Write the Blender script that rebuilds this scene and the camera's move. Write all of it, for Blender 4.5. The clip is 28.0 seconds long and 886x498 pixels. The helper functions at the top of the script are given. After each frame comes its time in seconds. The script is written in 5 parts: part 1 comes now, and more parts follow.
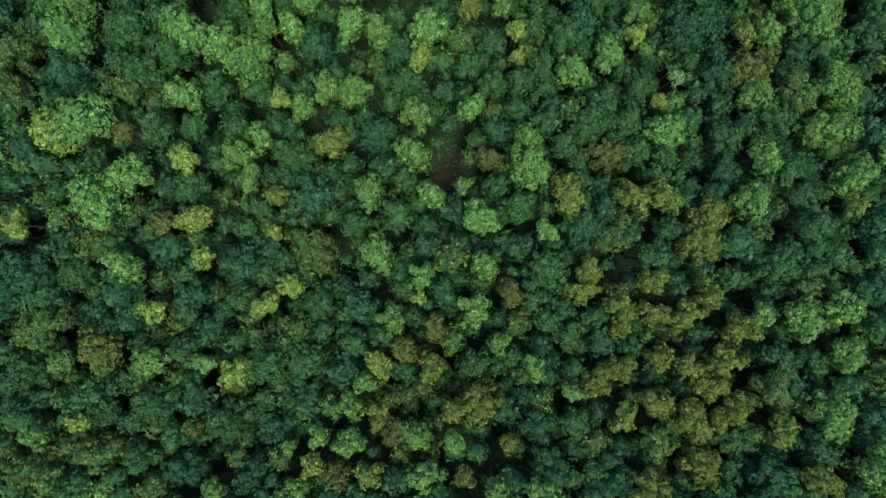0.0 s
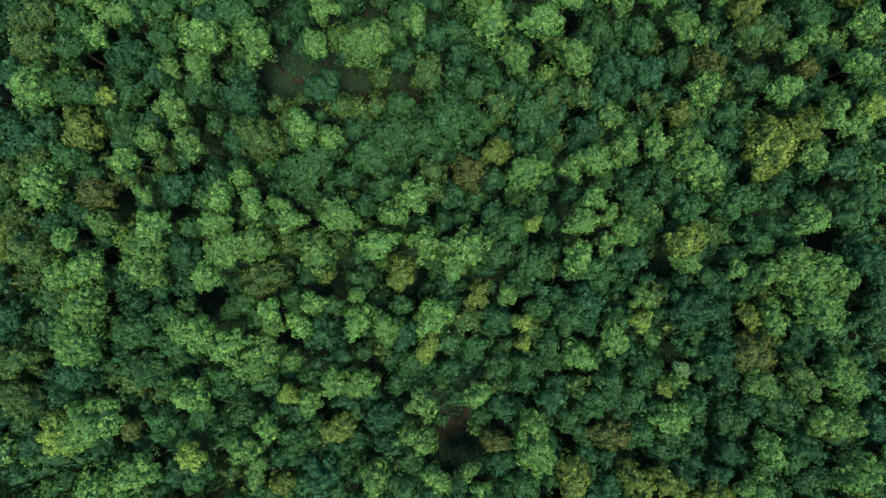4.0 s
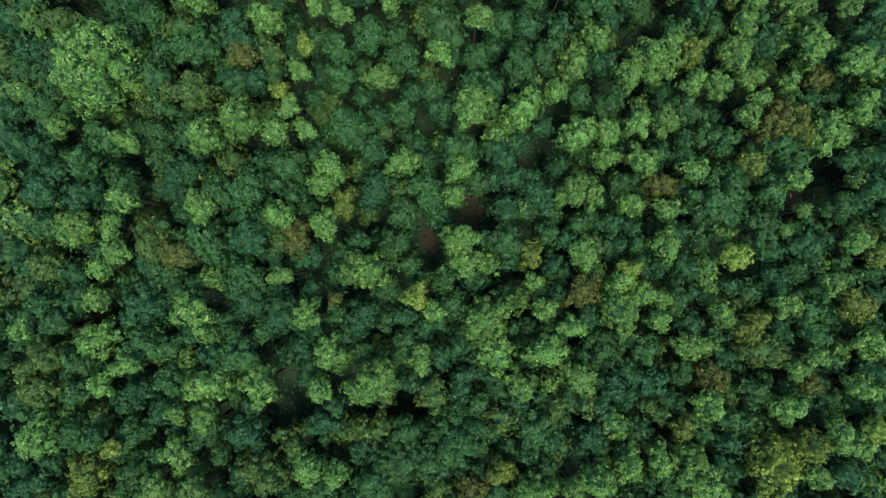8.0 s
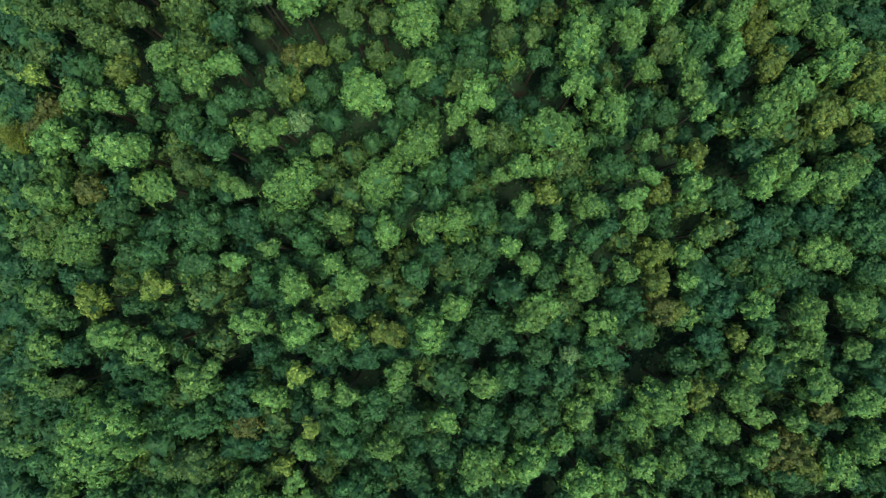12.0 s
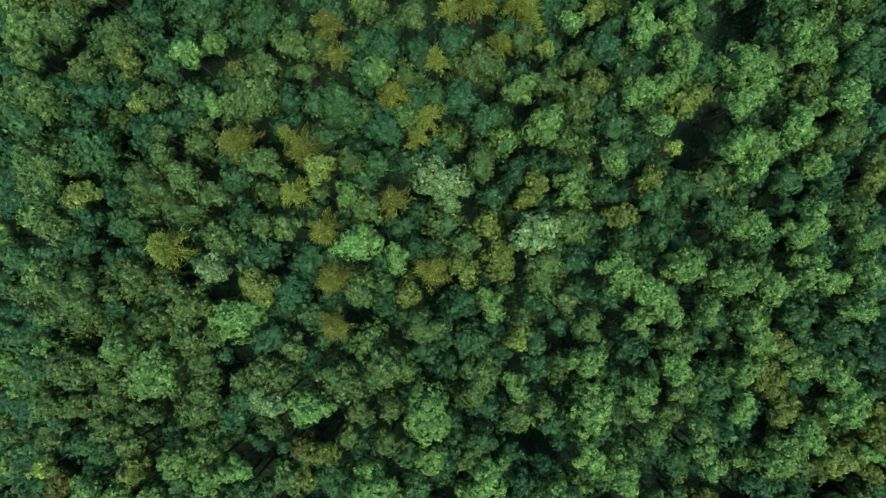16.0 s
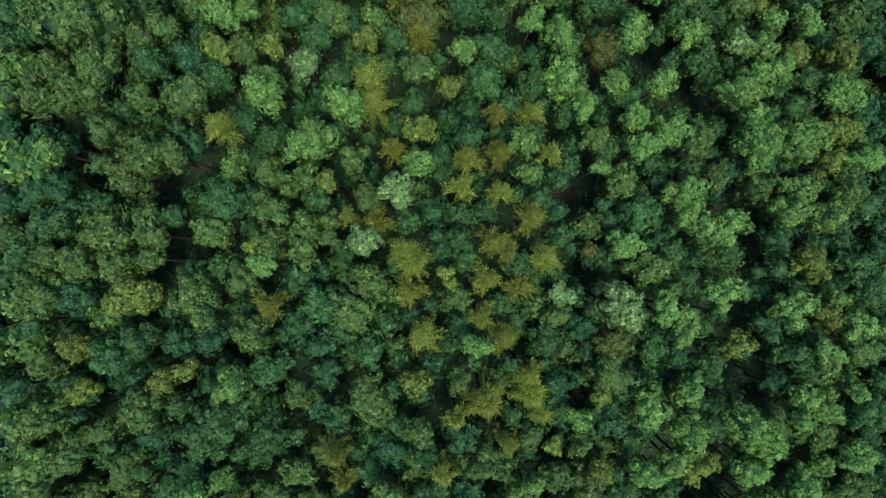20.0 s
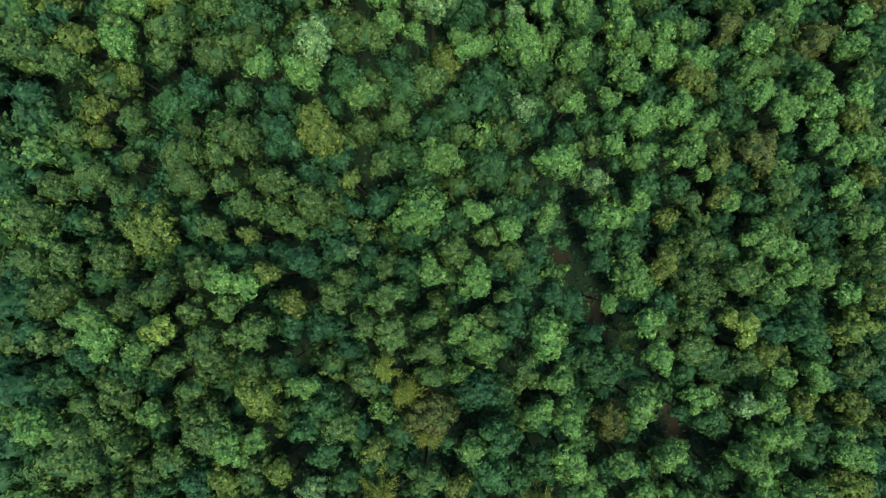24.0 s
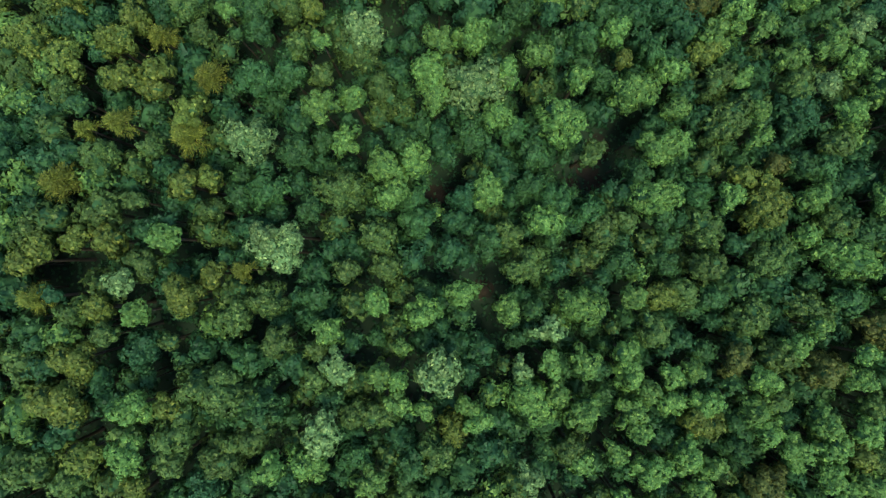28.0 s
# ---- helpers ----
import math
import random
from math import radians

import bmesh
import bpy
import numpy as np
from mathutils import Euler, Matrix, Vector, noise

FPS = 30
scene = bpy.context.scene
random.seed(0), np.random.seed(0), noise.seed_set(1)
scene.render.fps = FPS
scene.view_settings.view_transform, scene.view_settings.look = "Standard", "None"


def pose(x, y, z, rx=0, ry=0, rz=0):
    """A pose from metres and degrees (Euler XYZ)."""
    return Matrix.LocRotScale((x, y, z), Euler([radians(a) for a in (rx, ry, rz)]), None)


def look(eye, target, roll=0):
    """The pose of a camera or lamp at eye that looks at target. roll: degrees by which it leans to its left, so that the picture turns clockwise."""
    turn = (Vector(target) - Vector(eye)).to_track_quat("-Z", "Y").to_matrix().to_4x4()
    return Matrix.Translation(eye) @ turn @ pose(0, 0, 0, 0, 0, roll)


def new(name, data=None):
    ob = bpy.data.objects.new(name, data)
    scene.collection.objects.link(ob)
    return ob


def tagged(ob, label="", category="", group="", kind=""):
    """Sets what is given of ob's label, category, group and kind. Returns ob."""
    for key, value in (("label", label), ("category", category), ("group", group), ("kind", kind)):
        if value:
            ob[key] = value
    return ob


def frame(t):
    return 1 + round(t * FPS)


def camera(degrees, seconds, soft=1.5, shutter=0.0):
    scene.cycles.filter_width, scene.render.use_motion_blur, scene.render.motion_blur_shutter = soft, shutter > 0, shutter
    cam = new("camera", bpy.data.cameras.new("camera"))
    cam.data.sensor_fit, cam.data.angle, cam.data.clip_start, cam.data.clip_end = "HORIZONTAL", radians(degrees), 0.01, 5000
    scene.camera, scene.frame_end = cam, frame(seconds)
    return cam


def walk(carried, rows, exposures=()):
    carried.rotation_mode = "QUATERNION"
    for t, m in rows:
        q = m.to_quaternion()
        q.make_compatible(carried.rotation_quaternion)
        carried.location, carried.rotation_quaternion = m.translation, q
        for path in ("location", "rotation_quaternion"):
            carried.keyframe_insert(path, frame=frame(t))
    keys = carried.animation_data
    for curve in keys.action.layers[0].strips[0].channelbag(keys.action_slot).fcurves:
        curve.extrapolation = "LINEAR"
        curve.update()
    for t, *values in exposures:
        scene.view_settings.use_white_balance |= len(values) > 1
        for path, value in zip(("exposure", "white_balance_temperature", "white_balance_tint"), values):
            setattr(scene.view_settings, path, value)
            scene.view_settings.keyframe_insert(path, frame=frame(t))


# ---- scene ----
# A drone flies level over a closed forest and looks straight down.
EYE = 103.0
cam = camera(73.0, 28.0, soft=1.35)
# seconds, metres right, metres along, degrees forward, degrees turned
ROWS = [
    (0.0, -0.03, -0.14, -0.67, 0.46),
    (0.5, -0.10, 4.05, -0.67, 0.46),
    (1.0, -0.18, 8.61, -0.66, 0.50),
    (1.5, -0.39, 13.49, -0.66, 0.52),
    (2.0, -0.55, 18.64, -0.66, 0.54),
    (2.5, -0.72, 23.84, -0.63, 0.56),
    (3.0, -0.93, 29.21, -0.60, 0.58),
    (3.5, -1.10, 34.55, -0.56, 0.60),
    (5.5, -1.87, 56.31, -0.12, 0.74),
    (6.0, -1.99, 61.83, -0.03, 0.74),
    (7.0, -2.10, 72.36, 0.11, 0.62),
    (8.0, -2.35, 83.63, 0.28, 0.56),
    (9.0, -2.66, 94.86, 0.52, 0.49),
    (10.0, -3.02, 106.34, 0.55, 0.44),
    (11.0, -3.32, 117.84, 0.56, 0.39),
    (12.0, -3.43, 129.36, 0.56, 0.36),
    (15.0, -4.78, 163.17, 0.26, 0.42),
    (16.0, -5.01, 174.39, 0.26, 0.41),
    (17.0, -5.25, 185.49, 0.39, 0.32),
    (18.0, -5.58, 196.79, 0.42, 0.30),
    (19.0, -5.92, 208.26, 0.31, 0.39),
    (20.0, -6.16, 219.68, 0.25, 0.46),
    (21.0, -6.44, 230.93, 0.40, 0.58),
    (24.0, -7.45, 264.75, 0.75, 0.43),
    (25.0, -7.81, 276.04, 0.73, 0.40),
    (26.0, -8.14, 287.26, 0.69, 0.33),
    (27.0, -8.49, 298.51, 0.65, 0.29),
    (28.0, -8.65, 309.70, 0.62, 0.24),
]
walk(cam, [(t, pose(x, y, EYE, tip, 0, turn)) for t, x, y, tip, turn in ROWS])
scene.view_settings.exposure = 1.57

# ---- light: soft sky, a veiled high sun ----
world = bpy.data.worlds.new("sky")
scene.world = world
world.use_nodes = True
wn, wl = world.node_tree.nodes, world.node_tree.links
wn.clear()
sky = wn.new("ShaderNodeTexSky")
sky.sky_type, sky.sun_disc = "NISHITA", False
sky.sun_elevation, sky.sun_rotation = radians(72), radians(162)
back, wout = wn.new("ShaderNodeBackground"), wn.new("ShaderNodeOutputWorld")
back.inputs["Strength"].default_value = 0.15
wl.new(sky.outputs["Color"], back.inputs["Color"])
wl.new(back.outputs["Background"], wout.inputs["Surface"])
sun = bpy.data.lights.new("sun", "SUN")
sun.energy, sun.angle, sun.color = 1.55, radians(15), (1.0, 0.94, 0.66)
new("sun", sun).matrix_world = look((6, -16, 52), (0, 0, 0))


# ---- materials ----
def material(name, rough=0.6, spec=0.3):
    m = bpy.data.materials.new(name)
    m.use_nodes = True
    b = m.node_tree.nodes["Principled BSDF"]
    b.inputs["Roughness"].default_value = rough
    b.inputs["Specular IOR Level"].default_value = spec
    return m, m.node_tree.nodes, m.node_tree.links, b


def ramp(nodes, stops):
    r = nodes.new("ShaderNodeValToRGB")
    while len(r.color_ramp.elements) < len(stops):
        r.color_ramp.elements.new(0.5)
    for e, (at, c) in zip(r.color_ramp.elements, stops):
        e.position, e.color = at, (*c, 1)
    return r


def foliage(name, low, mid, high, hue=(0.492, 0.500), spread=0.15):
    """Leaves: colour differs from leaf to leaf, and a little from tree to tree."""
    m, nodes, links, b = material(name, 0.55, 0.14)
    geo, info = nodes.new("ShaderNodeNewGeometry"), nodes.new("ShaderNodeObjectInfo")
    leaf = ramp(nodes, [(0.0, low), (0.5, mid), (0.82, high), (1.0, [1.8 * high[0], 1.5 * high[1], 1.35 * high[2]])])
    links.new(geo.outputs["Random Per Island"], leaf.inputs["Fac"])
    hsv = nodes.new("ShaderNodeHueSaturation")
    for out, low_, high_ in (("Hue", *hue), ("Value", 1 - spread, 1 + spread)):
        mr = nodes.new("ShaderNodeMapRange")
        mr.inputs["To Min"].default_value, mr.inputs["To Max"].default_value = low_, high_
        links.new(info.outputs["Random"], mr.inputs["Value"])
        links.new(mr.outputs["Result"], hsv.inputs[out])
    speck = leaf.outputs["Color"]
    coord = nodes.new("ShaderNodeTexCoord")
    for scale, least, most in ((0.9, 0.72, 1.28), (6.0, 0.80, 1.20)):
        grain, light, tone = nodes.new("ShaderNodeTexNoise"), nodes.new("ShaderNodeMapRange"), nodes.new("ShaderNodeVectorMath")
        grain.inputs["Scale"].default_value, grain.inputs["Detail"].default_value = scale, 2
        light.inputs["From Min"].default_value, light.inputs["From Max"].default_value = 0.34, 0.66
        light.inputs["To Min"].default_value, light.inputs["To Max"].default_value = least, most
        tone.operation = "SCALE"
        links.new(coord.outputs["Object"], grain.inputs["Vector"])
        links.new(grain.outputs["Fac"], light.inputs["Value"])
        links.new(speck, tone.inputs[0])
        links.new(light.outputs["Result"], tone.inputs["Scale"])
        speck = tone.outputs["Vector"]
    links.new(speck, hsv.inputs["Color"])
    links.new(hsv.outputs["Color"], b.inputs["Base Color"])
    thin, mix = nodes.new("ShaderNodeBsdfTranslucent"), nodes.new("ShaderNodeMixShader")
    links.new(hsv.outputs["Color"], thin.inputs["Color"])
    mix.inputs["Fac"].default_value = 0.32
    links.new(b.outputs["BSDF"], mix.inputs[1])
    links.new(thin.outputs["BSDF"], mix.inputs[2])
    links.new(mix.outputs["Shader"], nodes["Material Output"].inputs["Surface"])
    return m


LEAVES = {
    # green and dark hold extra blue: the teal of shade put into leaf colour
    "green": foliage("green_leaves", (0.025, 0.078, 0.026), (0.030, 0.092, 0.029), (0.040, 0.113, 0.034)),
    "bright": foliage("fresh_green_leaves", (0.060, 0.148, 0.037), (0.074, 0.174, 0.041), (0.104, 0.216, 0.050)),
    "lime": foliage("yellow_green_leaves", (0.096, 0.168, 0.031), (0.118, 0.196, 0.036), (0.160, 0.242, 0.044)),
    "pale": foliage("pale_green_leaves", (0.076, 0.158, 0.053), (0.094, 0.186, 0.062), (0.140, 0.244, 0.084)),
    "dark": foliage("shade_tinted_green_leaves", (0.018, 0.066, 0.028), (0.022, 0.078, 0.032), (0.030, 0.094, 0.038)),
    "olive": foliage("olive_leaves", (0.066, 0.108, 0.022), (0.080, 0.127, 0.025), (0.109, 0.157, 0.031), (0.494, 0.505)),
    "mossy": foliage("moss_green_leaves", (0.040, 0.088, 0.024), (0.050, 0.105, 0.027), (0.070, 0.132, 0.033)),
    "russet": foliage("browning_leaves", (0.056, 0.080, 0.021), (0.067, 0.092, 0.023), (0.090, 0.112, 0.028), (0.494, 0.505)),
    "larch": foliage("yellowing_needles", (0.078, 0.106, 0.017), (0.104, 0.138, 0.021), (0.148, 0.182, 0.031), (0.494, 0.515), 0.25),
}


def rough_surface(name, stops, scale, bump, rough=0.9):
    m, nodes, links, b = material(name, rough, 0.2)
    coord = nodes.new("ShaderNodeTexCoord")
    big, fine = nodes.new("ShaderNodeTexNoise"), nodes.new("ShaderNodeTexNoise")
    big.inputs["Scale"].default_value, fine.inputs["Scale"].default_value = scale, scale * 9
    mixed = nodes.new("ShaderNodeMath")
    mixed.operation = "MULTIPLY_ADD"
    mixed.inputs[1].default_value = 0.45
    add = nodes.new("ShaderNodeMath")
    add.operation = "MULTIPLY"
    add.inputs[1].default_value = 0.55
    for n in (big, fine):
        links.new(coord.outputs["Object"], n.inputs["Vector"])
        n.inputs["Detail"].default_value = 6
    links.new(big.outputs["Fac"], add.inputs[0])
    links.new(fine.outputs["Fac"], mixed.inputs[0])
    links.new(add.outputs["Value"], mixed.inputs[2])
    r = ramp(nodes, stops)
    links.new(mixed.outputs["Value"], r.inputs["Fac"])
    links.new(r.outputs["Color"], b.inputs["Base Color"])
    bm_ = nodes.new("ShaderNodeBump")
    bm_.inputs["Strength"].default_value = bump
    links.new(fine.outputs["Fac"], bm_.inputs["Height"])
    links.new(bm_.outputs["Normal"], b.inputs["Normal"])
    return m


BARK = rough_surface("grey_brown_bark", [(0.3, (0.030, 0.027, 0.020)), (0.7, (0.085, 0.075, 0.055))], 3.0, 0.6)
# solid core of each crown: dark green colour stands for the shade among leaves
SHADED_CORE = rough_surface("shade_coloured_crown_core", [(0.35, (0.022, 0.070, 0.026)), (0.65, (0.035, 0.102, 0.034))], 2.5, 0.8)
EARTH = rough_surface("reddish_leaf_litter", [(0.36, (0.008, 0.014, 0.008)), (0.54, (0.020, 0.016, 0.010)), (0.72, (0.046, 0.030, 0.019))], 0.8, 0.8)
# litter made bluish dark green: the deep shade under trees put into its colour
SHADED_LITTER = rough_surface("shaded_leaf_litter", [(0.36, (0.008, 0.022, 0.012)), (0.58, (0.013, 0.029, 0.014)), (0.78, (0.026, 0.029, 0.017))], 0.35, 0.8)


# ---- the lie of the land ----
# how the treetops rise and fall across the way and along it, as waves of ever smaller length
SHAPE = {
    (0, 0): 28.28, (0, 1): 0.99, (0, 2): -2.18, (0, 3): -5.8, (0, 4): 2.09, (0, 5): -0.57,
    (0, 6): 0.7, (0, 7): -1.02, (0, 8): 0.65, (1, 0): -3.77, (1, 1): -6.63, (1, 2): 3.17,
    (1, 3): -0.7, (1, 4): 1.35, (1, 5): -0.49, (1, 6): -0.53, (1, 7): 0.64, (2, 0): 0.42,
    (2, 1): 0.4, (2, 2): 1.09, (2, 3): 0.68, (2, 4): -1.73, (2, 5): 0.35, (3, 0): 0.71,
    (3, 1): 1.1, (3, 2): -1.47, (3, 3): 0.33
}
TREE_HEIGHT = 15.0


def canopy(x, y):
    """Mean height of the treetops."""
    a = np.clip(x, -80, 80) / 60
    turn = np.arccos(np.clip((np.clip(y, -45, 360) - 155) / 205, -1, 1))
    across = (1, a, 2 * a * a - 1, 4 * a ** 3 - 3 * a)
    return sum(h * across[i] * np.cos(j * turn) for (i, j), h in SHAPE.items())


def ground_height(x, y):
    return canopy(x, y) - TREE_HEIGHT + 0.5 * math.sin(x * 0.21 + 1.0) * math.sin(y * 0.17)


def mesh_object(name, verts, faces, mat, parent=None, smooth=False):
    me = bpy.data.meshes.new(name)
    me.from_pydata([tuple(v) for v in verts], [], [tuple(f) for f in faces])
    me.materials.append(mat)
    if smooth:
        me.polygons.foreach_set("use_smooth", [True] * len(me.polygons))
    ob = new(name, me)
    ob.parent = parent
    return ob


def build_ground():
    near_x = list(np.arange(-90, 91, 5.0))
    near_y = list(np.arange(-60, 376, 5.0))
    far = [120, 170, 260, 420, 800, 1500, 2500]
    xs = [-v for v in reversed(far)] + near_x + far
    ys = [-60 - (v - 90) for v in reversed(far)] + near_y + [375 + (v - 90) for v in far]
    verts = [(x, y, ground_height(x, y)) for y in ys for x in xs]
    n = len(xs)
    faces = [(j * n + i, j * n + i + 1, (j + 1) * n + i + 1, (j + 1) * n + i) for j in range(len(ys) - 1) for i in range(n - 1)]
    ob = mesh_object("ground", verts, faces, SHADED_LITTER, smooth=True)
    tagged(ob, "brown leaf litter on a sloping forest floor, coloured dark for shade", "ground", kind="structure")


build_ground()


# ---- trees ----
def frames_of(normals, rng):
    """Two directions across each normal, turned at random."""
    ref = rng.normal(size=normals.shape)
    a = np.cross(normals, ref)
    a /= np.linalg.norm(a, axis=1, keepdims=True) + 1e-9
    return a, np.cross(normals, a)


def unit(v):
    return v / (np.linalg.norm(v, axis=-1, keepdims=True) + 1e-9)


def leaf_cards(points, normals, length, width, rng, fold=0.25):
    """Kite-shaped sprays of leaves, folded along the middle."""
    a, b = frames_of(normals, rng)
    s = (0.7 + 0.6 * rng.random(len(points)))[:, None]
    tip, side = a * length * s, b * width * s
    base = points - tip * 0.5
    v = np.stack([base, base + tip * 0.55 + side * 0.5 - normals * fold * width * s, base + tip, base + tip * 0.55 - side * 0.5 - normals * fold * width * s], 1).reshape(-1, 3)
    i = np.arange(len(points))[:, None] * 4
    f = np.concatenate([i + np.array([[0, 1, 2]]), i + np.array([[0, 2, 3]])], 1).reshape(-1, 3)
    return v, f


def blades(points, axes, face, size, rng, count):
    """Leafy shoots: leaves that spread round a bud, each with its own tilt, with air between them."""
    n = len(points)
    a, b = frames_of(axes, rng)
    size = size * (0.75 + 0.5 * rng.random(n))[:, None]
    v, nv = np.empty((n, count, 3, 3)), np.empty((n, count, 3, 3))
    start = rng.random(n) * 6.28
    for k in range(count):
        ang = start + 2 * math.pi * (k + 0.30 * rng.normal(size=n)) / count
        half = (0.36 + 0.20 * rng.random(n))
        reach = size * (0.65 + 0.6 * rng.random((n, 1)))
        drop = size * (0.75 * rng.random((n, 1)) - 0.15)
        v[:, k, 0] = points + axes * 0.25 * size
        for side, turn in ((1, -half), (2, half)):
            way = a * np.cos(ang + turn)[:, None] + b * np.sin(ang + turn)[:, None]
            v[:, k, side] = points + way * reach * (0.8 + 0.4 * rng.random((n, 1))) - axes * drop
        way = a * np.cos(ang)[:, None] + b * np.sin(ang)[:, None]
        nv[:, k] = unit(0.8 * face + 0.65 * way * rng.random((n, 1)) + 0.22 * rng.normal(size=(n, 3)))[:, None]
    return v.reshape(-1, 3), np.arange(n * count * 3).reshape(-1, 3), nv.reshape(-1, 3)


def crown_arrays(r, seed, shoots, leaf=0.33, flat=1.4, core=(8, 16), inner=0.80, lumps=16, leaves=5):
    """A crown of radius r about its own middle: rounded boughs of many leafy shoots over a core coloured as shade."""
    rng = np.random.default_rng(seed)
    lop, p, q = 1 + 0.10 * rng.normal(), *(6.28 * rng.random(2))
    stretch = np.array([lop, 1 / lop, flat])
    deep = 0.40 + 0.18 * rng.random()
    j = np.arange(lumps)
    bz = 1 - 1.45 * (j + 0.15 + 0.3 * rng.random(lumps)) / lumps
    ba = j * 2.39996 + rng.normal(size=lumps) * 0.45 + seed
    br = np.sqrt(np.maximum(0.0, 1 - bz * bz))
    bough = np.stack([np.cos(ba) * br, np.sin(ba) * br, bz], 1)
    tall = 0.82 + 0.26 * rng.random(lumps)

    def surface(way):
        near = way @ bough.T
        away = np.arccos(np.clip(near, -1, 1)) / (1.12 * math.sqrt(4 / lumps))
        rise = tall - deep * np.clip(away, 0, 1.3) ** 2
        best = rise.argmax(1)
        az = np.arctan2(way[:, 1], way[:, 0])
        outline = 1 + np.sqrt(np.maximum(0, 1 - way[:, 2] ** 2)) * (0.09 * np.sin(2 * az + p) + 0.07 * np.sin(3 * az + q))
        return rise[np.arange(len(way)), best] * outline, best

    # the core, with the crown's inner shade put into its colour
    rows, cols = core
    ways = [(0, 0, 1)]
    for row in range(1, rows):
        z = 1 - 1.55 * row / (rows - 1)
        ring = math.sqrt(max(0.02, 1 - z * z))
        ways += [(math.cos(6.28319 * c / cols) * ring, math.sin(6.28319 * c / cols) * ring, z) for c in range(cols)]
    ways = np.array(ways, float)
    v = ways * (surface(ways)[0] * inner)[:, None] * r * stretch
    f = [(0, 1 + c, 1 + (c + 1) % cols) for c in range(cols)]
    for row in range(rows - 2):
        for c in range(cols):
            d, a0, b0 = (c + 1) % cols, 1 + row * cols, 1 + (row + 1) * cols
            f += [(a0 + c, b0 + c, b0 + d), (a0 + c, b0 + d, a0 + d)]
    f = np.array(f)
    # the leafy shoots
    k = np.arange(shoots)
    z = 1 - 1.30 * (k + 0.5) / shoots
    ang = k * 2.39996 + rng.normal(size=shoots) * 0.5
    ring = np.sqrt(np.maximum(0.0, 1 - z * z))
    way = np.stack([np.cos(ang) * ring, np.sin(ang) * ring, z], 1)
    height, best = surface(way)
    height = height + 0.06 * rng.normal(size=shoots) * (2.6 / r) ** 0.5
    points = way * height[:, None] * r * stretch
    toward = (way - bough[best]) / math.sqrt(4 / lumps)
    axes = unit(way + 0.9 * toward + 0.35 * rng.normal(size=way.shape))
    # leaves turn to the light with the bough that bears them
    face = unit(1.05 * way + 0.9 * toward + 0.12 * rng.normal(size=way.shape))
    lv, lf, ln = blades(points, axes, face, leaf, rng, leaves)
    normals = np.concatenate([unit(ways / stretch), ln])
    return np.concatenate([v, lv]), np.concatenate([f, lf + len(v)]), len(f), normals


def larch_arrays(r, seed, boughs, sprays):
    """Feathery boughs that radiate from the stem and droop, hung with thin needle sprays."""
    rng = np.random.default_rng(seed)
    vs, fs, n = [], [], 0
    lop = 6.28 * rng.random()
    for k in range(boughs):
        level = (k + rng.random()) / boughs
        ang = k * 2.39996 + rng.normal() * 0.5
        reach = r * (0.25 + 0.85 * level) * (0.55 + 0.6 * rng.random()) * (1 + 0.18 * math.cos(ang - lop))
        up = r * (0.95 - 1.6 * level) + 0.15 * r * rng.normal()
        u = rng.random(sprays) ** 0.75
        sway = 0.25 * rng.normal()
        az = ang + sway * u
        along = np.stack([np.cos(az) * u * reach, np.sin(az) * u * reach, up - 0.40 * r * u * u + 0.12 * r], 1)
        out = np.stack([np.cos(az), np.sin(az), np.full(sprays, 0.15)], 1)
        way = unit(1.0 * out + 0.42 * rng.normal(size=(sprays, 3)))
        side = unit(np.cross(way, np.array([0, 0, 1.0]) + 0.7 * rng.normal(size=(sprays, 3))))
        ln = (0.3 + 0.5 * rng.random((sprays, 1))) * (0.45 + 0.12 * r)
        wd = 0.028 + 0.035 * rng.random((sprays, 1))
        base = along + 0.10 * r * rng.normal(size=(sprays, 3)) * np.array([1, 1, 0.6])
        v = np.stack([base + side * wd, base + way * ln, base - side * wd], 1).reshape(-1, 3)
        vs.append(v)
        fs.append(np.arange(sprays * 3).reshape(-1, 3) + n)
        n += len(v)
    return np.concatenate(vs), np.concatenate(fs), 0, None


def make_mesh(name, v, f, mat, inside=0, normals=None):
    """inside: how many faces, from the first on, are the core whose colour stands for shade within a crown."""
    me = bpy.data.meshes.new(name)
    me.vertices.add(len(v))
    me.vertices.foreach_set("co", np.ascontiguousarray(v, dtype=np.float32).ravel())
    me.loops.add(f.size)
    me.loops.foreach_set("vertex_index", np.ascontiguousarray(f, dtype=np.int32).ravel())
    me.polygons.add(len(f))
    me.polygons.foreach_set("loop_start", np.arange(0, f.size, 3, dtype=np.int32))
    me.update(calc_edges=True)
    me.materials.append(mat)
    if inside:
        me.materials.append(SHADED_CORE)
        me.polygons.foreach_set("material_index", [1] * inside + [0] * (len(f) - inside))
    if normals is not None:
        me.normals_split_custom_set_from_vertices(normals.tolist())
    return me


def tube(path, radii, sides):
    """A tapered tube through the points of path."""
    vs, fs = [], []
    for p, r in zip(path, radii):
        for s in range(sides):
            a = 2 * math.pi * s / sides
            vs.append((p[0] + r * math.cos(a), p[1] + r * math.sin(a), p[2]))
    for j in range(len(path) - 1):
        for s in range(sides):
            a, b = j * sides + s, j * sides + (s + 1) % sides
            fs += [(a, b, b + sides), (a, b + sides, a + sides)]
    return np.array(vs, float), np.array(fs)


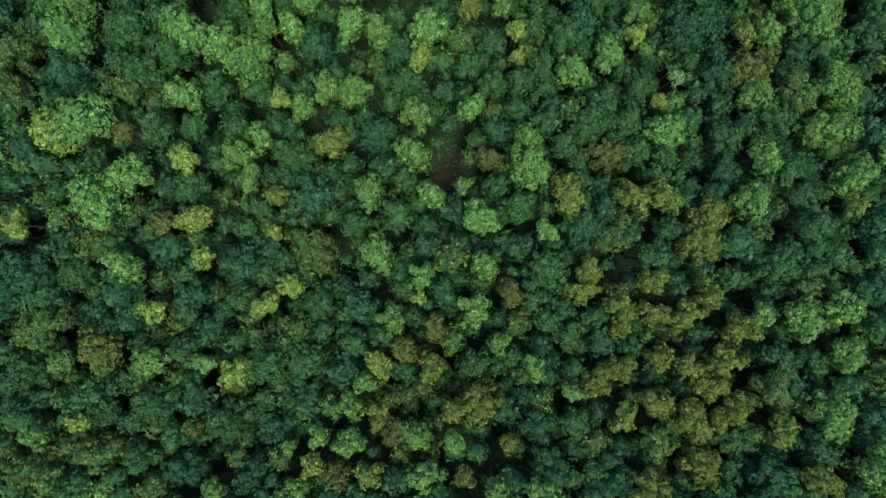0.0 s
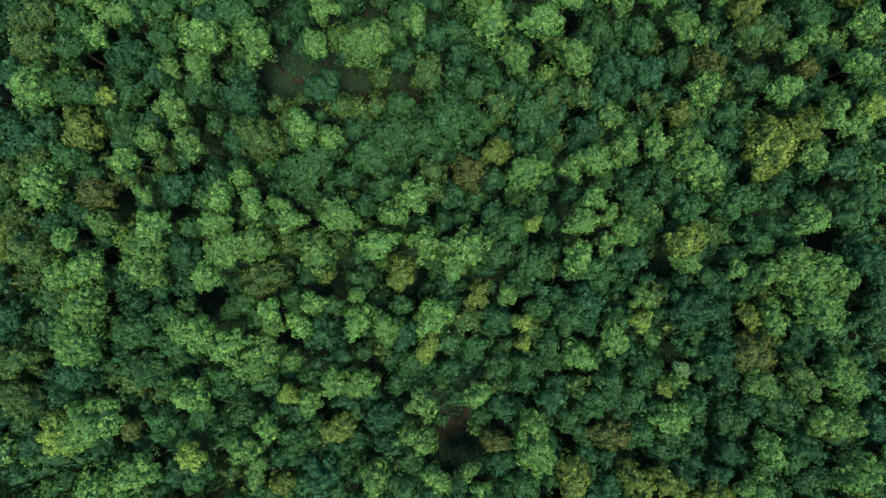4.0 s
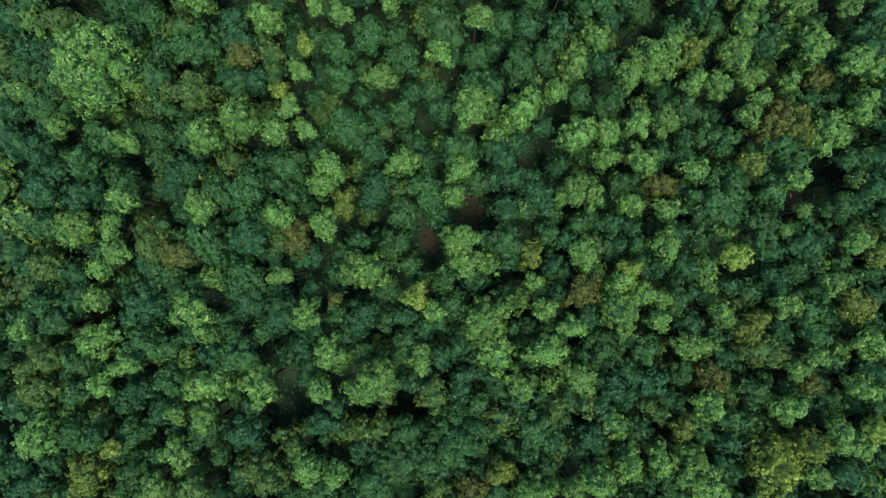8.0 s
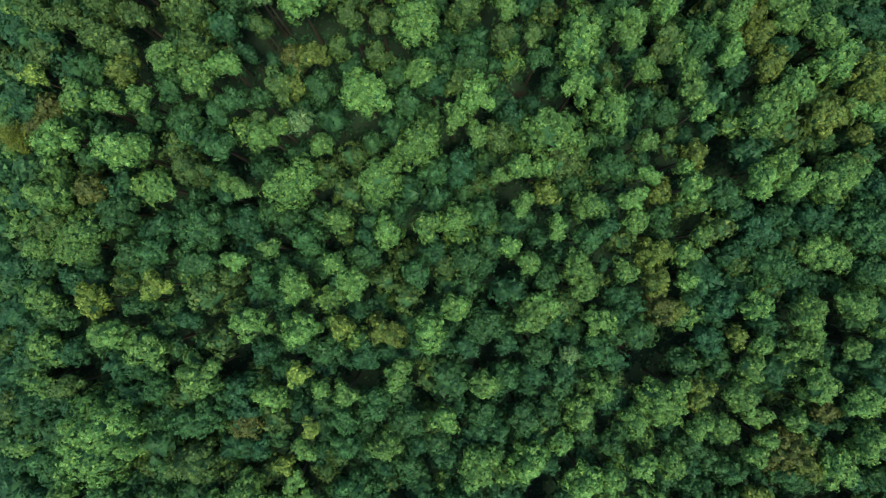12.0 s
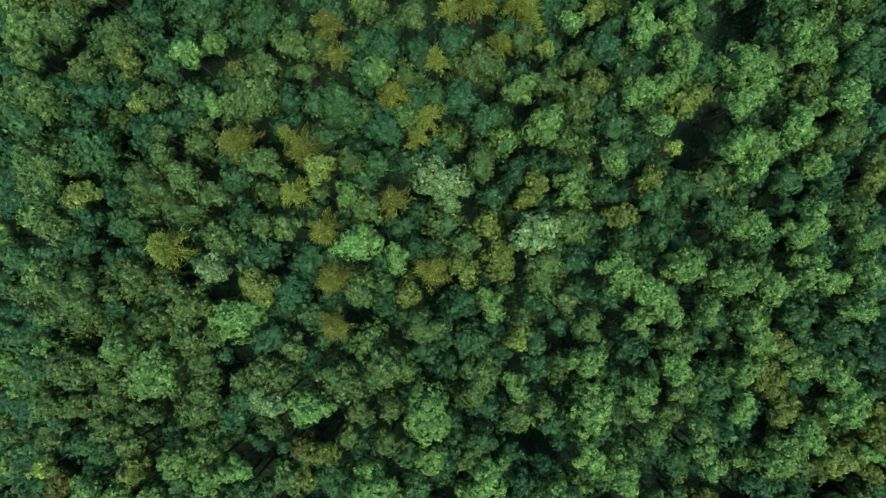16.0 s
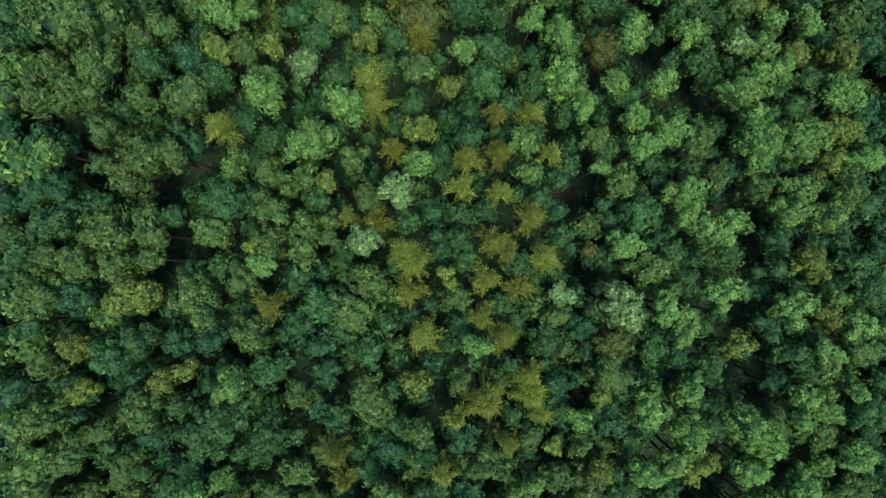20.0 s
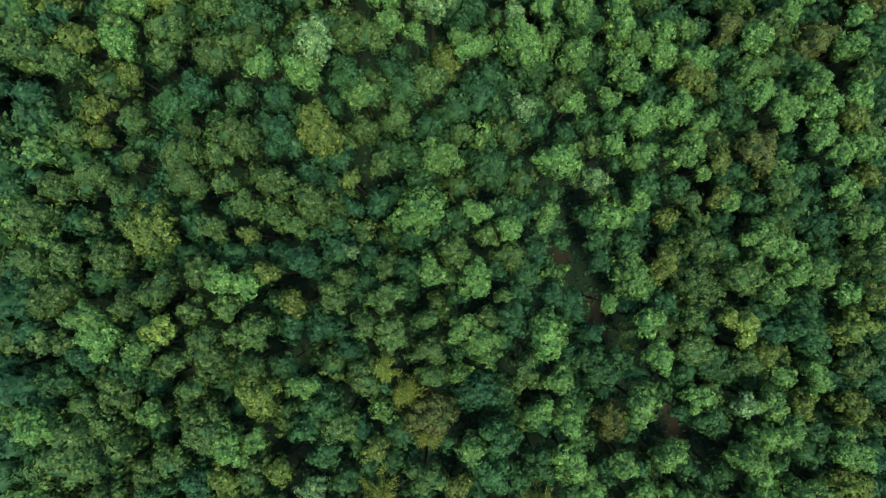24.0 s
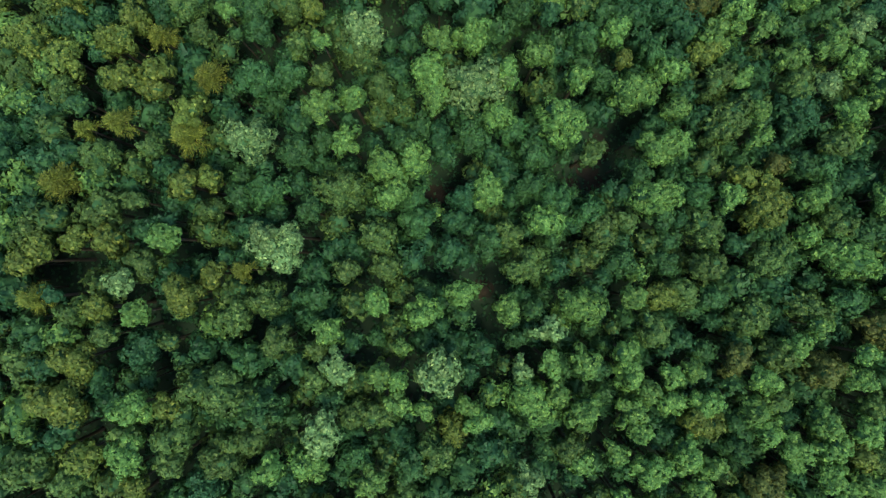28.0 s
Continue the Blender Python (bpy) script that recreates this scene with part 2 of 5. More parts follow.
def trunk_data(name, height, spread, seed):
    """A tapered stem with a flared foot and limbs that rise into the crown."""
    rng = np.random.default_rng(seed)
    lean = rng.normal(size=2) * 0.25
    path = [(lean[0] * u * u, lean[1] * u * u, height * u) for u in (0, 0.04, 0.3, 0.65, 1.0)]
    v, f = tube(path, [0.34, 0.24, 0.20, 0.14, 0.05], 7)
    vs, fs, n = [v], [f], len(v)
    for k in range(6):
        u = 0.84 + 0.025 * k
        ang = k * 2.4 + rng.normal() * 0.3
        foot = np.array([lean[0] * u * u, lean[1] * u * u, height * u])
        reach = spread * (0.6 - 0.05 * k)
        pts = [foot + np.array([math.cos(ang) * reach * w, math.sin(ang) * reach * w, reach * (0.5 * w + 0.3 * w * w)]) for w in (0, 0.5, 1.0)]
        v, f = tube(pts, [0.09, 0.06, 0.02], 5)
        vs.append(v)
        fs.append(f + n)
        n += len(v)
    return make_mesh(name, np.concatenate(vs), np.concatenate(fs), BARK)


# radius, leafy shoots, boughs
SIZES = {"small": (1.7, 220, 9), "middle": (2.6, 490, 17), "large": (4.0, 1100, 36), "huge": (6.2, 2500, 80)}
VARIANTS = 4
CROWNS, TRUNKS = {}, {}
for kind_at, kind_name in enumerate(LEAVES):
    for size_at, (size, (r0, shoots, boughs)) in enumerate(SIZES.items()):
        for k in range(VARIANTS):
            seed = 1000 * kind_at + 100 * size_at + k + 1
            arrays = larch_arrays(r0, seed, 26 + 8 * size_at, 70 + 22 * size_at) if kind_name == "larch" else crown_arrays(r0, seed, shoots, lumps=round(boughs * (0.75 + 0.2 * k)))
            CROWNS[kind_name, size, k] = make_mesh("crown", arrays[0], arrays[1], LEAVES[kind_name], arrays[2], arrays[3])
for size_at, (size, (r0, shoots, boughs)) in enumerate(SIZES.items()):
    for k in range(3):
        TRUNKS[size, k] = trunk_data("trunk", TREE_HEIGHT - r0 * 0.5, r0, 50 + 10 * size_at + k)

LABELS = {
    "green": "broadleaf tree with a rounded mid-green crown",
    "bright": "broadleaf tree with fresh green leaf tips on its crown",
    "lime": "broadleaf tree with a yellow-green leafy crown",
    "pale": "broadleaf tree with pale silvery-green leaf tips",
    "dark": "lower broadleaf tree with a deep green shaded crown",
    "olive": "broadleaf tree turning olive yellow in dense forest",
    "mossy": "broadleaf tree with a dull moss-green crown",
    "russet": "broadleaf tree with browning leaves among green neighbours",
    "larch": "feathery yellow-olive conifer with radiating boughs",
}
NAMES = {"green": "broadleaf_tree", "bright": "leafy_tree", "lime": "yellow_green_tree", "pale": "silvery_tree", "dark": "shaded_tree",
         "olive": "yellowing_tree", "mossy": "dull_green_tree", "russet": "browning_tree", "larch": "conifer_tree"}
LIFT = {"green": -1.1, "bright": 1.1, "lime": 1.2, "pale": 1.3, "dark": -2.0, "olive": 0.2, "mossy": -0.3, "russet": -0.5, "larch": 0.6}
rnd = random.Random(7)
STANDING, GAPS = [], []


def tree(kind_name, x, y, r, low=0.0):
    """One tree whose crown has the radius r; low: how far its top stays under its neighbours'."""
    r *= 0.95 if kind_name == "larch" else 1.12
    for gx, gy, gr in GAPS:
        away = math.hypot(x - gx, y - gy)
        if away < r + 0.6 * gr:
            r = max(0.72 * r, away - 0.6 * gr)
    size = "small" if r < 2.05 else "middle" if r < 3.1 else "large" if r < 5.2 else "huge"
    r0 = SIZES[size][0]
    k = rnd.randrange(VARIANTS)
    foot = ground_height(x, y)
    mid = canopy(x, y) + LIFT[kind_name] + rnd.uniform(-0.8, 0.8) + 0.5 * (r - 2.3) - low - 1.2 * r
    grown = ("small_" if r < 2.05 else "" if r < 2.6 else "spreading_" if r < 3.1 else "wide_") if kind_name in ("green", "bright", "mossy") else ""
    base = new(grown + NAMES[kind_name])
    base.location = (x, y, foot)
    wide = "wide " if r > 3.6 else "slender " if r < 1.8 else ""
    tagged(base, wide + LABELS[kind_name], "tree", "forest trees")
    crown = new("crown", CROWNS[kind_name, size, k])
    crown.parent = base
    s = r / r0
    crown.location, crown.scale = (0, 0, mid - foot), (s, s, s * rnd.uniform(0.85, 1.1))
    crown.rotation_euler = (rnd.uniform(-0.12, 0.12), rnd.uniform(-0.12, 0.12), rnd.uniform(0, 6.28))
    stem = new("trunk", TRUNKS[size, k % 3])
    stem.parent = base
    stem.rotation_euler = (0, 0, rnd.uniform(0, 6.28))
    h = (mid - foot) / (TREE_HEIGHT - r0 * 0.5)
    stem.scale = (s, s, h)
    STANDING.append((x, y, r))


def green(x, y, r): tree("green", x, y, r)
def bright(x, y, r): tree("bright", x, y, r)
def lime(x, y, r): tree("lime", x, y, r)
def pale(x, y, r): tree("pale", x, y, r)
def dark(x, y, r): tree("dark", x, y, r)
def olive(x, y, r): tree("olive", x, y, r)
def mossy(x, y, r): tree("mossy", x, y, r)
def russet(x, y, r): tree("russet", x, y, r)
def larch(x, y, r): tree("larch", x, y, r)
def gap(x, y, r): GAPS.append((x, y, r))


# openings in the canopy
gap(-28.0, -22.0, 1.2); gap(-34.7, -20.5, 1.5); gap(-5.3, 1.1, 1.5); gap(0.3, 10.5, 2.8); gap(-33.7, 23.3, 1.0); gap(-32.0, 32.7, 0.8)
gap(-15.6, 35.3, 1.1); gap(31.4, 36.4, 1.3); gap(54.3, 41.2, 1.2); gap(-37.2, 43.8, 0.9); gap(16.2, 56.6, 1.0); gap(-13.0, 62.1, 1.7)
gap(-7.0, 62.5, 1.9); gap(-22.7, 62.8, 2.6); gap(9.1, 74.5, 1.1); gap(41.2, 80.7, 1.1); gap(-4.3, 85.3, 2.0); gap(2.1, 89.8, 2.4)
gap(53.7, 93.1, 1.8); gap(50.7, 93.7, 2.1); gap(50.8, 94.9, 2.7); gap(52.5, 95.3, 2.1); gap(10.3, 96.4, 1.4); gap(10.1, 96.6, 1.7)
gap(12.0, 98.0, 1.1); gap(15.0, 103.5, 0.8); gap(19.2, 107.4, 1.1); gap(22.0, 111.4, 0.9); gap(23.4, 112.8, 1.1); gap(24.1, 114.3, 2.3)
gap(-47.5, 114.7, 1.5); gap(25.6, 115.5, 1.5); gap(-28.6, 116.5, 1.3); gap(27.8, 119.6, 1.5); gap(-32.6, 121.8, 0.8); gap(31.5, 129.8, 0.8)
gap(31.3, 135.1, 0.6); gap(-11.4, 140.8, 1.1); gap(32.4, 141.1, 0.6); gap(25.7, 141.5, 1.0); gap(33.6, 143.1, 1.9); gap(-11.4, 144.4, 0.8)
gap(-46.6, 145.0, 0.9); gap(33.1, 145.0, 0.9); gap(-51.5, 149.1, 1.2); gap(-25.4, 149.5, 0.9); gap(7.1, 150.7, 1.7); gap(7.1, 152.3, 1.0)
gap(-25.2, 152.7, 1.1); gap(-18.1, 154.3, 1.0); gap(29.2, 162.0, 1.0); gap(-51.3, 165.0, 1.0); gap(16.1, 165.4, 1.3); gap(-11.5, 165.8, 0.9)
gap(28.1, 167.3, 0.7); gap(27.4, 171.7, 0.9); gap(27.1, 175.4, 0.9); gap(-43.3, 176.9, 0.7); gap(26.4, 177.3, 1.1); gap(26.8, 177.8, 1.1)
gap(27.1, 181.2, 1.0); gap(27.2, 184.8, 0.9); gap(26.6, 186.5, 2.1); gap(25.5, 188.1, 2.1); gap(27.6, 188.8, 1.6); gap(28.1, 192.7, 0.9)
gap(31.7, 203.3, 1.7); gap(-42.2, 203.6, 0.7); gap(34.1, 205.1, 1.0); gap(35.7, 207.4, 1.2); gap(34.8, 208.6, 1.3); gap(34.5, 209.4, 1.0)
gap(33.8, 212.8, 1.4); gap(34.3, 215.2, 1.1); gap(11.1, 217.4, 1.4); gap(33.5, 218.7, 1.2); gap(34.3, 218.9, 1.2); gap(-34.2, 219.2, 1.0)
gap(34.1, 223.1, 1.3); gap(-35.4, 225.2, 1.0); gap(33.3, 225.3, 1.7); gap(32.5, 226.1, 1.9); gap(11.1, 227.6, 2.2); gap(31.8, 228.9, 1.1)
gap(-46.4, 233.2, 1.3); gap(29.4, 233.9, 0.7); gap(26.8, 239.1, 1.9); gap(26.1, 241.5, 1.7); gap(-49.9, 241.6, 0.8); gap(23.3, 242.3, 1.0)
gap(21.6, 245.2, 1.1); gap(-36.5, 247.2, 0.7); gap(19.8, 250.2, 1.3); gap(16.6, 252.6, 0.8); gap(14.9, 256.7, 2.4); gap(12.3, 260.2, 1.0)
gap(9.9, 260.7, 1.1); gap(9.8, 264.5, 1.7); gap(9.5, 266.4, 1.7); gap(-34.2, 269.7, 0.7); gap(-17.1, 271.7, 0.9); gap(9.6, 272.7, 1.4)
gap(14.8, 274.9, 1.1); gap(3.1, 279.2, 1.1); gap(-2.9, 295.1, 1.1); gap(-40.8, 295.9, 0.9); gap(25.2, 300.8, 0.9); gap(-39.2, 301.2, 1.2)
gap(-3.9, 302.0, 1.4); gap(-3.1, 304.8, 1.7); gap(-1.7, 307.0, 1.2); gap(-50.8, 307.6, 0.9); gap(-9.0, 318.6, 1.9); gap(10.9, 320.4, 1.7)
gap(14.1, 322.3, 2.0); gap(15.4, 326.3, 2.1); gap(-19.0, 326.4, 0.9); gap(2.0, 331.3, 1.3); gap(-15.1, 341.3, 1.9); gap(66.3, 353.2, 2.0)

# -60 to -20 m along the way
green(-51.7, -35.7, 2.8); bright(-32.2, -35.1, 1.7); bright(-20.1, -34.6, 2.0); dark(-26.9, -34.2, 3.0); green(20.5, -33.9, 2.5)
dark(-37.3, -33.4, 3.0); dark(35.9, -33.3, 2.5); bright(13.4, -33.1, 2.3); russet(-14.5, -33.0, 2.0); bright(7.1, -32.6, 1.7); green(53.1, -32.4, 2.3)
olive(27.5, -32.4, 2.8); olive(-10.0, -32.3, 2.3); dark(24.4, -32.2, 2.2); mossy(-58.0, -32.2, 2.9); russet(3.2, -32.2, 1.6); bright(-2.1, -31.9, 2.3)
green(-43.5, -31.6, 2.8); lime(-18.0, -31.4, 1.7); dark(43.4, -31.1, 3.9); green(14.7, -31.0, 2.8); mossy(-48.4, -30.8, 3.3); olive(48.4, -29.9, 2.0)
bright(-21.5, -29.3, 1.2); olive(33.7, -29.0, 2.5); bright(55.4, -29.0, 2.7); green(-38.7, -28.5, 2.4); bright(-12.8, -28.0, 2.0)
dark(-23.0, -27.8, 3.2); olive(9.0, -27.6, 1.4); bright(1.8, -27.6, 1.6); bright(-17.3, -27.6, 1.6); bright(-56.3, -27.4, 2.0)
russet(-35.9, -27.4, 1.4); russet(-6.8, -27.1, 1.9); bright(-3.4, -26.7, 2.2); dark(48.9, -26.7, 2.6); mossy(28.7, -26.6, 2.5)
green(-30.6, -26.5, 5.2); green(39.0, -26.2, 2.8); dark(13.6, -25.7, 3.0); lime(-50.7, -25.6, 1.5); green(-59.4, -25.5, 2.5); green(18.4, -25.1, 2.2)
olive(44.8, -24.6, 2.0); olive(-8.9, -24.5, 2.4); green(-51.7, -24.2, 4.3); green(-41.7, -23.8, 3.3); olive(33.1, -23.8, 2.6); dark(57.4, -23.7, 2.6)
olive(24.5, -23.6, 1.9); olive(1.7, -23.5, 2.2); bright(-12.8, -23.5, 2.2); olive(36.3, -23.3, 1.4); olive(5.2, -22.9, 3.2); bright(51.1, -22.8, 2.9)
olive(38.6, -22.3, 1.5); olive(29.2, -21.8, 2.2); bright(17.5, -20.5, 1.2)

# -20 to 20 m along the way
bright(-10.7, -19.9, 1.6); olive(36.2, -19.5, 2.2); mossy(44.2, -19.4, 2.6); olive(21.4, -19.3, 2.2); lime(-29.5, -19.0, 2.5)
green(-58.4, -18.9, 3.0); green(-25.6, -18.2, 3.2); olive(-1.4, -17.8, 2.4); bright(-34.2, -17.8, 1.9); bright(12.9, -17.5, 1.7)
lime(-8.9, -17.5, 1.9); olive(24.6, -17.4, 2.0); green(4.5, -17.4, 2.4); green(-20.0, -17.4, 3.0); bright(-41.2, -17.2, 2.3)
bright(-52.9, -17.2, 1.7); mossy(58.9, -16.8, 2.0); olive(33.2, -16.7, 1.7); green(9.8, -16.2, 1.7); olive(38.2, -16.1, 2.6); green(46.2, -16.1, 2.6)
green(50.7, -16.0, 2.2); olive(29.9, -15.8, 2.2); russet(-5.4, -15.7, 1.9); green(-37.2, -15.7, 2.1); olive(-48.5, -15.4, 3.0)
green(-12.7, -14.9, 2.2); bright(53.8, -14.4, 2.1); bright(8.1, -14.1, 1.6); green(17.9, -13.4, 2.2); mossy(-55.4, -12.6, 3.1)
russet(-1.2, -12.3, 1.9); olive(24.9, -11.6, 1.7); green(59.1, -11.5, 2.6); olive(40.7, -11.4, 2.6); green(15.0, -11.3, 1.8); bright(-7.4, -11.3, 2.2)
green(-36.1, -10.5, 1.6); green(21.6, -10.4, 1.9); lime(-40.1, -10.1, 1.8); bright(49.0, -10.0, 2.6); bright(4.3, -9.9, 2.5); olive(33.6, -9.9, 2.3)
olive(29.0, -9.7, 2.0); bright(43.5, -9.6, 1.7); dark(-12.0, -9.5, 2.6); lime(-24.9, -9.1, 1.9); green(-18.0, -8.9, 2.9); olive(24.7, -8.7, 2.4)
bright(53.2, -8.5, 2.3); green(-56.5, -8.4, 3.3); green(-29.3, -8.3, 2.2); dark(-36.4, -8.0, 2.7); lime(-3.4, -8.0, 1.1); russet(9.6, -7.4, 1.9)
olive(36.7, -7.2, 1.9); olive(19.9, -6.9, 2.2); lime(-21.4, -6.6, 1.9); dark(59.7, -6.0, 3.0); olive(29.1, -5.2, 1.9); bright(-3.3, -5.0, 1.9)
dark(-57.8, -4.7, 3.5); green(-50.8, -4.6, 2.3); olive(20.6, -4.1, 1.9); green(15.2, -3.8, 2.9); bright(-43.7, -3.7, 2.5); bright(5.9, -3.5, 2.0)
dark(-29.3, -3.3, 3.4); green(47.1, -2.7, 3.1); lime(-33.3, -2.6, 1.6); green(29.4, -2.4, 2.4); bright(-9.5, -1.8, 2.7); mossy(-18.7, -1.2, 4.0)
olive(36.2, 0.3, 3.0); lime(-23.3, 1.0, 1.1); bright(14.3, 1.6, 1.6); lime(-56.3, 1.7, 1.8); dark(32.2, 2.0, 2.0); green(51.3, 2.1, 2.4)
russet(-38.9, 2.2, 2.0); dark(20.5, 2.2, 2.9); green(-12.7, 2.2, 2.2); dark(61.0, 2.2, 3.2); lime(-34.3, 2.8, 2.2); bright(5.2, 3.4, 2.5)
olive(37.5, 3.4, 3.0); green(-26.0, 4.6, 1.6); green(10.9, 5.1, 2.7); bright(-47.1, 5.1, 3.7); olive(56.4, 5.5, 1.4); bright(42.6, 5.8, 2.5)
olive(27.1, 6.4, 2.5); olive(-23.4, 6.4, 1.6); olive(31.1, 6.4, 2.3); bright(-1.7, 6.5, 2.0); dark(-19.2, 6.5, 4.0); olive(17.6, 6.7, 2.7)
dark(38.8, 6.8, 2.3); bright(-10.6, 6.9, 2.4); green(50.4, 6.9, 2.1); green(-35.3, 7.4, 2.4); bright(2.9, 7.9, 1.3); bright(-26.6, 8.5, 1.7)
bright(-42.3, 8.6, 2.9); green(-5.5, 8.7, 1.9); bright(55.9, 9.5, 2.8); green(48.3, 10.3, 2.1); dark(40.3, 10.4, 2.4); lime(-34.9, 10.9, 2.0)
bright(12.1, 11.0, 3.0); bright(-27.8, 11.4, 2.3); russet(6.4, 11.8, 1.9); green(-21.5, 12.0, 2.8); bright(59.7, 12.1, 1.6); bright(44.1, 12.1, 2.2)
bright(-4.4, 12.4, 2.7); russet(23.5, 12.7, 2.8); green(32.1, 12.9, 2.2); green(27.5, 13.2, 1.9); olive(-15.8, 13.8, 2.2); lime(-51.8, 13.9, 2.8)
bright(-25.3, 14.1, 1.9); russet(-43.2, 14.2, 1.4); bright(11.8, 14.9, 1.9); green(-39.2, 15.0, 2.5); dark(-9.6, 15.1, 3.1); green(40.2, 15.2, 2.7)
dark(59.4, 15.4, 2.7); bright(-48.1, 15.6, 3.5); bright(31.2, 15.7, 2.5); dark(-21.6, 15.8, 1.8); green(-34.5, 15.8, 2.0); bright(53.2, 15.9, 3.1)
green(20.5, 16.7, 3.2); bright(-3.8, 17.5, 2.3); green(34.6, 17.6, 2.2); green(47.8, 17.7, 3.3); bright(-19.4, 18.2, 1.9); bright(3.7, 18.7, 1.9)
lime(-22.2, 19.1, 1.4); mossy(-56.9, 19.1, 2.9); bright(-34.9, 19.4, 2.5); lime(30.0, 19.8, 1.1)

# 20 to 60 m along the way
green(22.8, 20.2, 2.2); green(-25.4, 20.5, 2.0); bright(-12.7, 20.6, 2.3); bright(-16.1, 20.7, 1.9); green(-31.4, 20.8, 2.5); bright(43.3, 20.8, 2.2)
green(-19.9, 21.1, 1.6); mossy(49.6, 21.6, 2.8); bright(54.5, 22.0, 2.9); dark(-50.7, 22.5, 3.1); green(28.0, 22.6, 3.0); green(6.7, 22.7, 2.4)
green(-41.0, 22.9, 3.3); pale(32.0, 22.9, 1.1); green(-5.5, 22.9, 2.5); green(10.9, 23.1, 2.2); mossy(-57.3, 23.9, 3.0); bright(-21.3, 24.0, 1.4)
dark(39.5, 24.2, 3.2); bright(18.1, 24.2, 2.4); russet(43.4, 24.4, 3.2); bright(-25.8, 24.4, 3.1); green(-12.4, 24.6, 1.4); green(3.4, 25.0, 2.1)
green(14.1, 25.4, 2.4); lime(-3.3, 25.5, 1.9); green(-37.2, 25.6, 2.9); bright(-29.5, 25.8, 2.7); lime(10.2, 26.0, 1.1); bright(23.1, 26.6, 2.2)
bright(-48.9, 26.8, 3.0); bright(28.1, 27.1, 1.1); dark(-6.6, 27.3, 2.4); dark(-18.2, 27.3, 3.0); bright(-34.5, 27.7, 2.9); green(-42.5, 28.0, 2.9)
bright(-9.0, 28.5, 2.2); bright(-24.1, 28.7, 1.7); bright(-20.8, 28.8, 2.0); lime(9.7, 29.1, 1.4); dark(6.7, 29.1, 2.4); lime(26.9, 29.2, 1.6)
dark(-59.5, 29.2, 2.7); bright(-12.9, 29.4, 2.3); green(16.9, 29.5, 2.7); green(24.0, 29.5, 2.6); bright(-2.5, 29.7, 2.7); bright(45.3, 29.9, 1.9)
olive(42.5, 30.1, 1.7); bright(-24.4, 30.7, 1.8); dark(35.1, 30.8, 4.0); green(12.3, 30.8, 1.7); green(60.4, 31.1, 3.3); bright(-48.2, 31.1, 3.0)
green(-16.3, 31.2, 1.4); green(-7.2, 31.3, 1.6); green(-28.4, 31.4, 1.7); dark(19.7, 31.6, 2.7); bright(-18.5, 31.8, 1.8); green(-21.9, 31.9, 1.9)
bright(51.1, 32.2, 3.6); bright(27.2, 32.4, 1.9); olive(3.7, 32.8, 1.9); bright(-12.8, 32.9, 1.2); bright(7.9, 33.1, 1.7); bright(54.4, 34.8, 2.2)
mossy(-25.9, 35.0, 3.1); green(-12.5, 35.0, 2.2); bright(-32.6, 35.3, 2.9); olive(-17.1, 35.4, 1.7); bright(-50.7, 35.4, 2.1); olive(-7.2, 35.8, 2.2)
green(43.3, 35.8, 2.1); green(21.3, 35.9, 3.5); bright(50.9, 36.0, 3.5); bright(-40.5, 36.0, 2.5); bright(45.2, 36.3, 1.9); bright(-47.3, 36.5, 2.1)
bright(0.4, 36.5, 1.6); bright(39.8, 36.8, 1.4); green(11.6, 37.4, 3.1); bright(33.0, 37.9, 2.7); bright(48.0, 37.9, 2.4); dark(-36.8, 38.1, 2.8)
bright(17.7, 38.2, 2.2); dark(58.9, 38.4, 2.7); mossy(-54.9, 38.4, 3.0); bright(-40.4, 38.5, 3.0); bright(-18.6, 38.7, 2.9); bright(-30.0, 39.0, 2.6)
bright(1.4, 39.1, 3.4); bright(-4.0, 39.7, 2.5); bright(-10.2, 39.7, 2.5); bright(-26.1, 39.8, 2.6); bright(-49.5, 39.9, 1.5); olive(-57.9, 40.1, 2.4)
bright(22.1, 40.4, 1.7); lime(32.9, 40.6, 2.6); green(43.8, 40.7, 2.2); olive(34.2, 41.3, 2.3); bright(-39.6, 41.5, 2.7); bright(-45.6, 42.2, 1.8)
bright(24.2, 42.2, 1.9); bright(-31.0, 42.2, 2.0); green(8.7, 42.6, 2.4); mossy(-56.9, 42.6, 2.3); bright(-21.5, 42.7, 1.8); lime(11.3, 42.8, 1.2)
bright(-15.5, 43.4, 2.7); bright(18.1, 43.5, 2.3); bright(-8.2, 44.0, 2.0); bright(50.1, 44.1, 2.3); bright(22.3, 44.2, 1.4); green(34.1, 44.8, 3.3)
bright(-23.4, 44.9, 1.4); bright(-26.5, 45.1, 1.8); bright(-30.5, 45.6, 2.1); russet(-46.2, 46.0, 2.2); bright(-40.1, 46.0, 1.3)
bright(19.8, 46.3, 1.7); green(26.3, 46.5, 3.0); green(41.7, 46.6, 3.2); bright(-5.1, 46.7, 2.6); bright(-53.1, 46.8, 2.8); dark(-37.5, 47.0, 2.8)
mossy(-57.9, 47.7, 2.2); green(59.1, 47.9, 3.2); bright(-27.7, 48.3, 1.5); green(-47.0, 48.3, 1.5); mossy(-54.6, 49.7, 2.5); russet(2.1, 49.9, 2.4)
bright(10.5, 50.2, 2.9); bright(-42.4, 50.3, 1.8); green(30.4, 50.4, 2.1); bright(16.5, 50.4, 1.7); green(-19.2, 51.0, 4.1); green(-50.3, 51.1, 2.2)
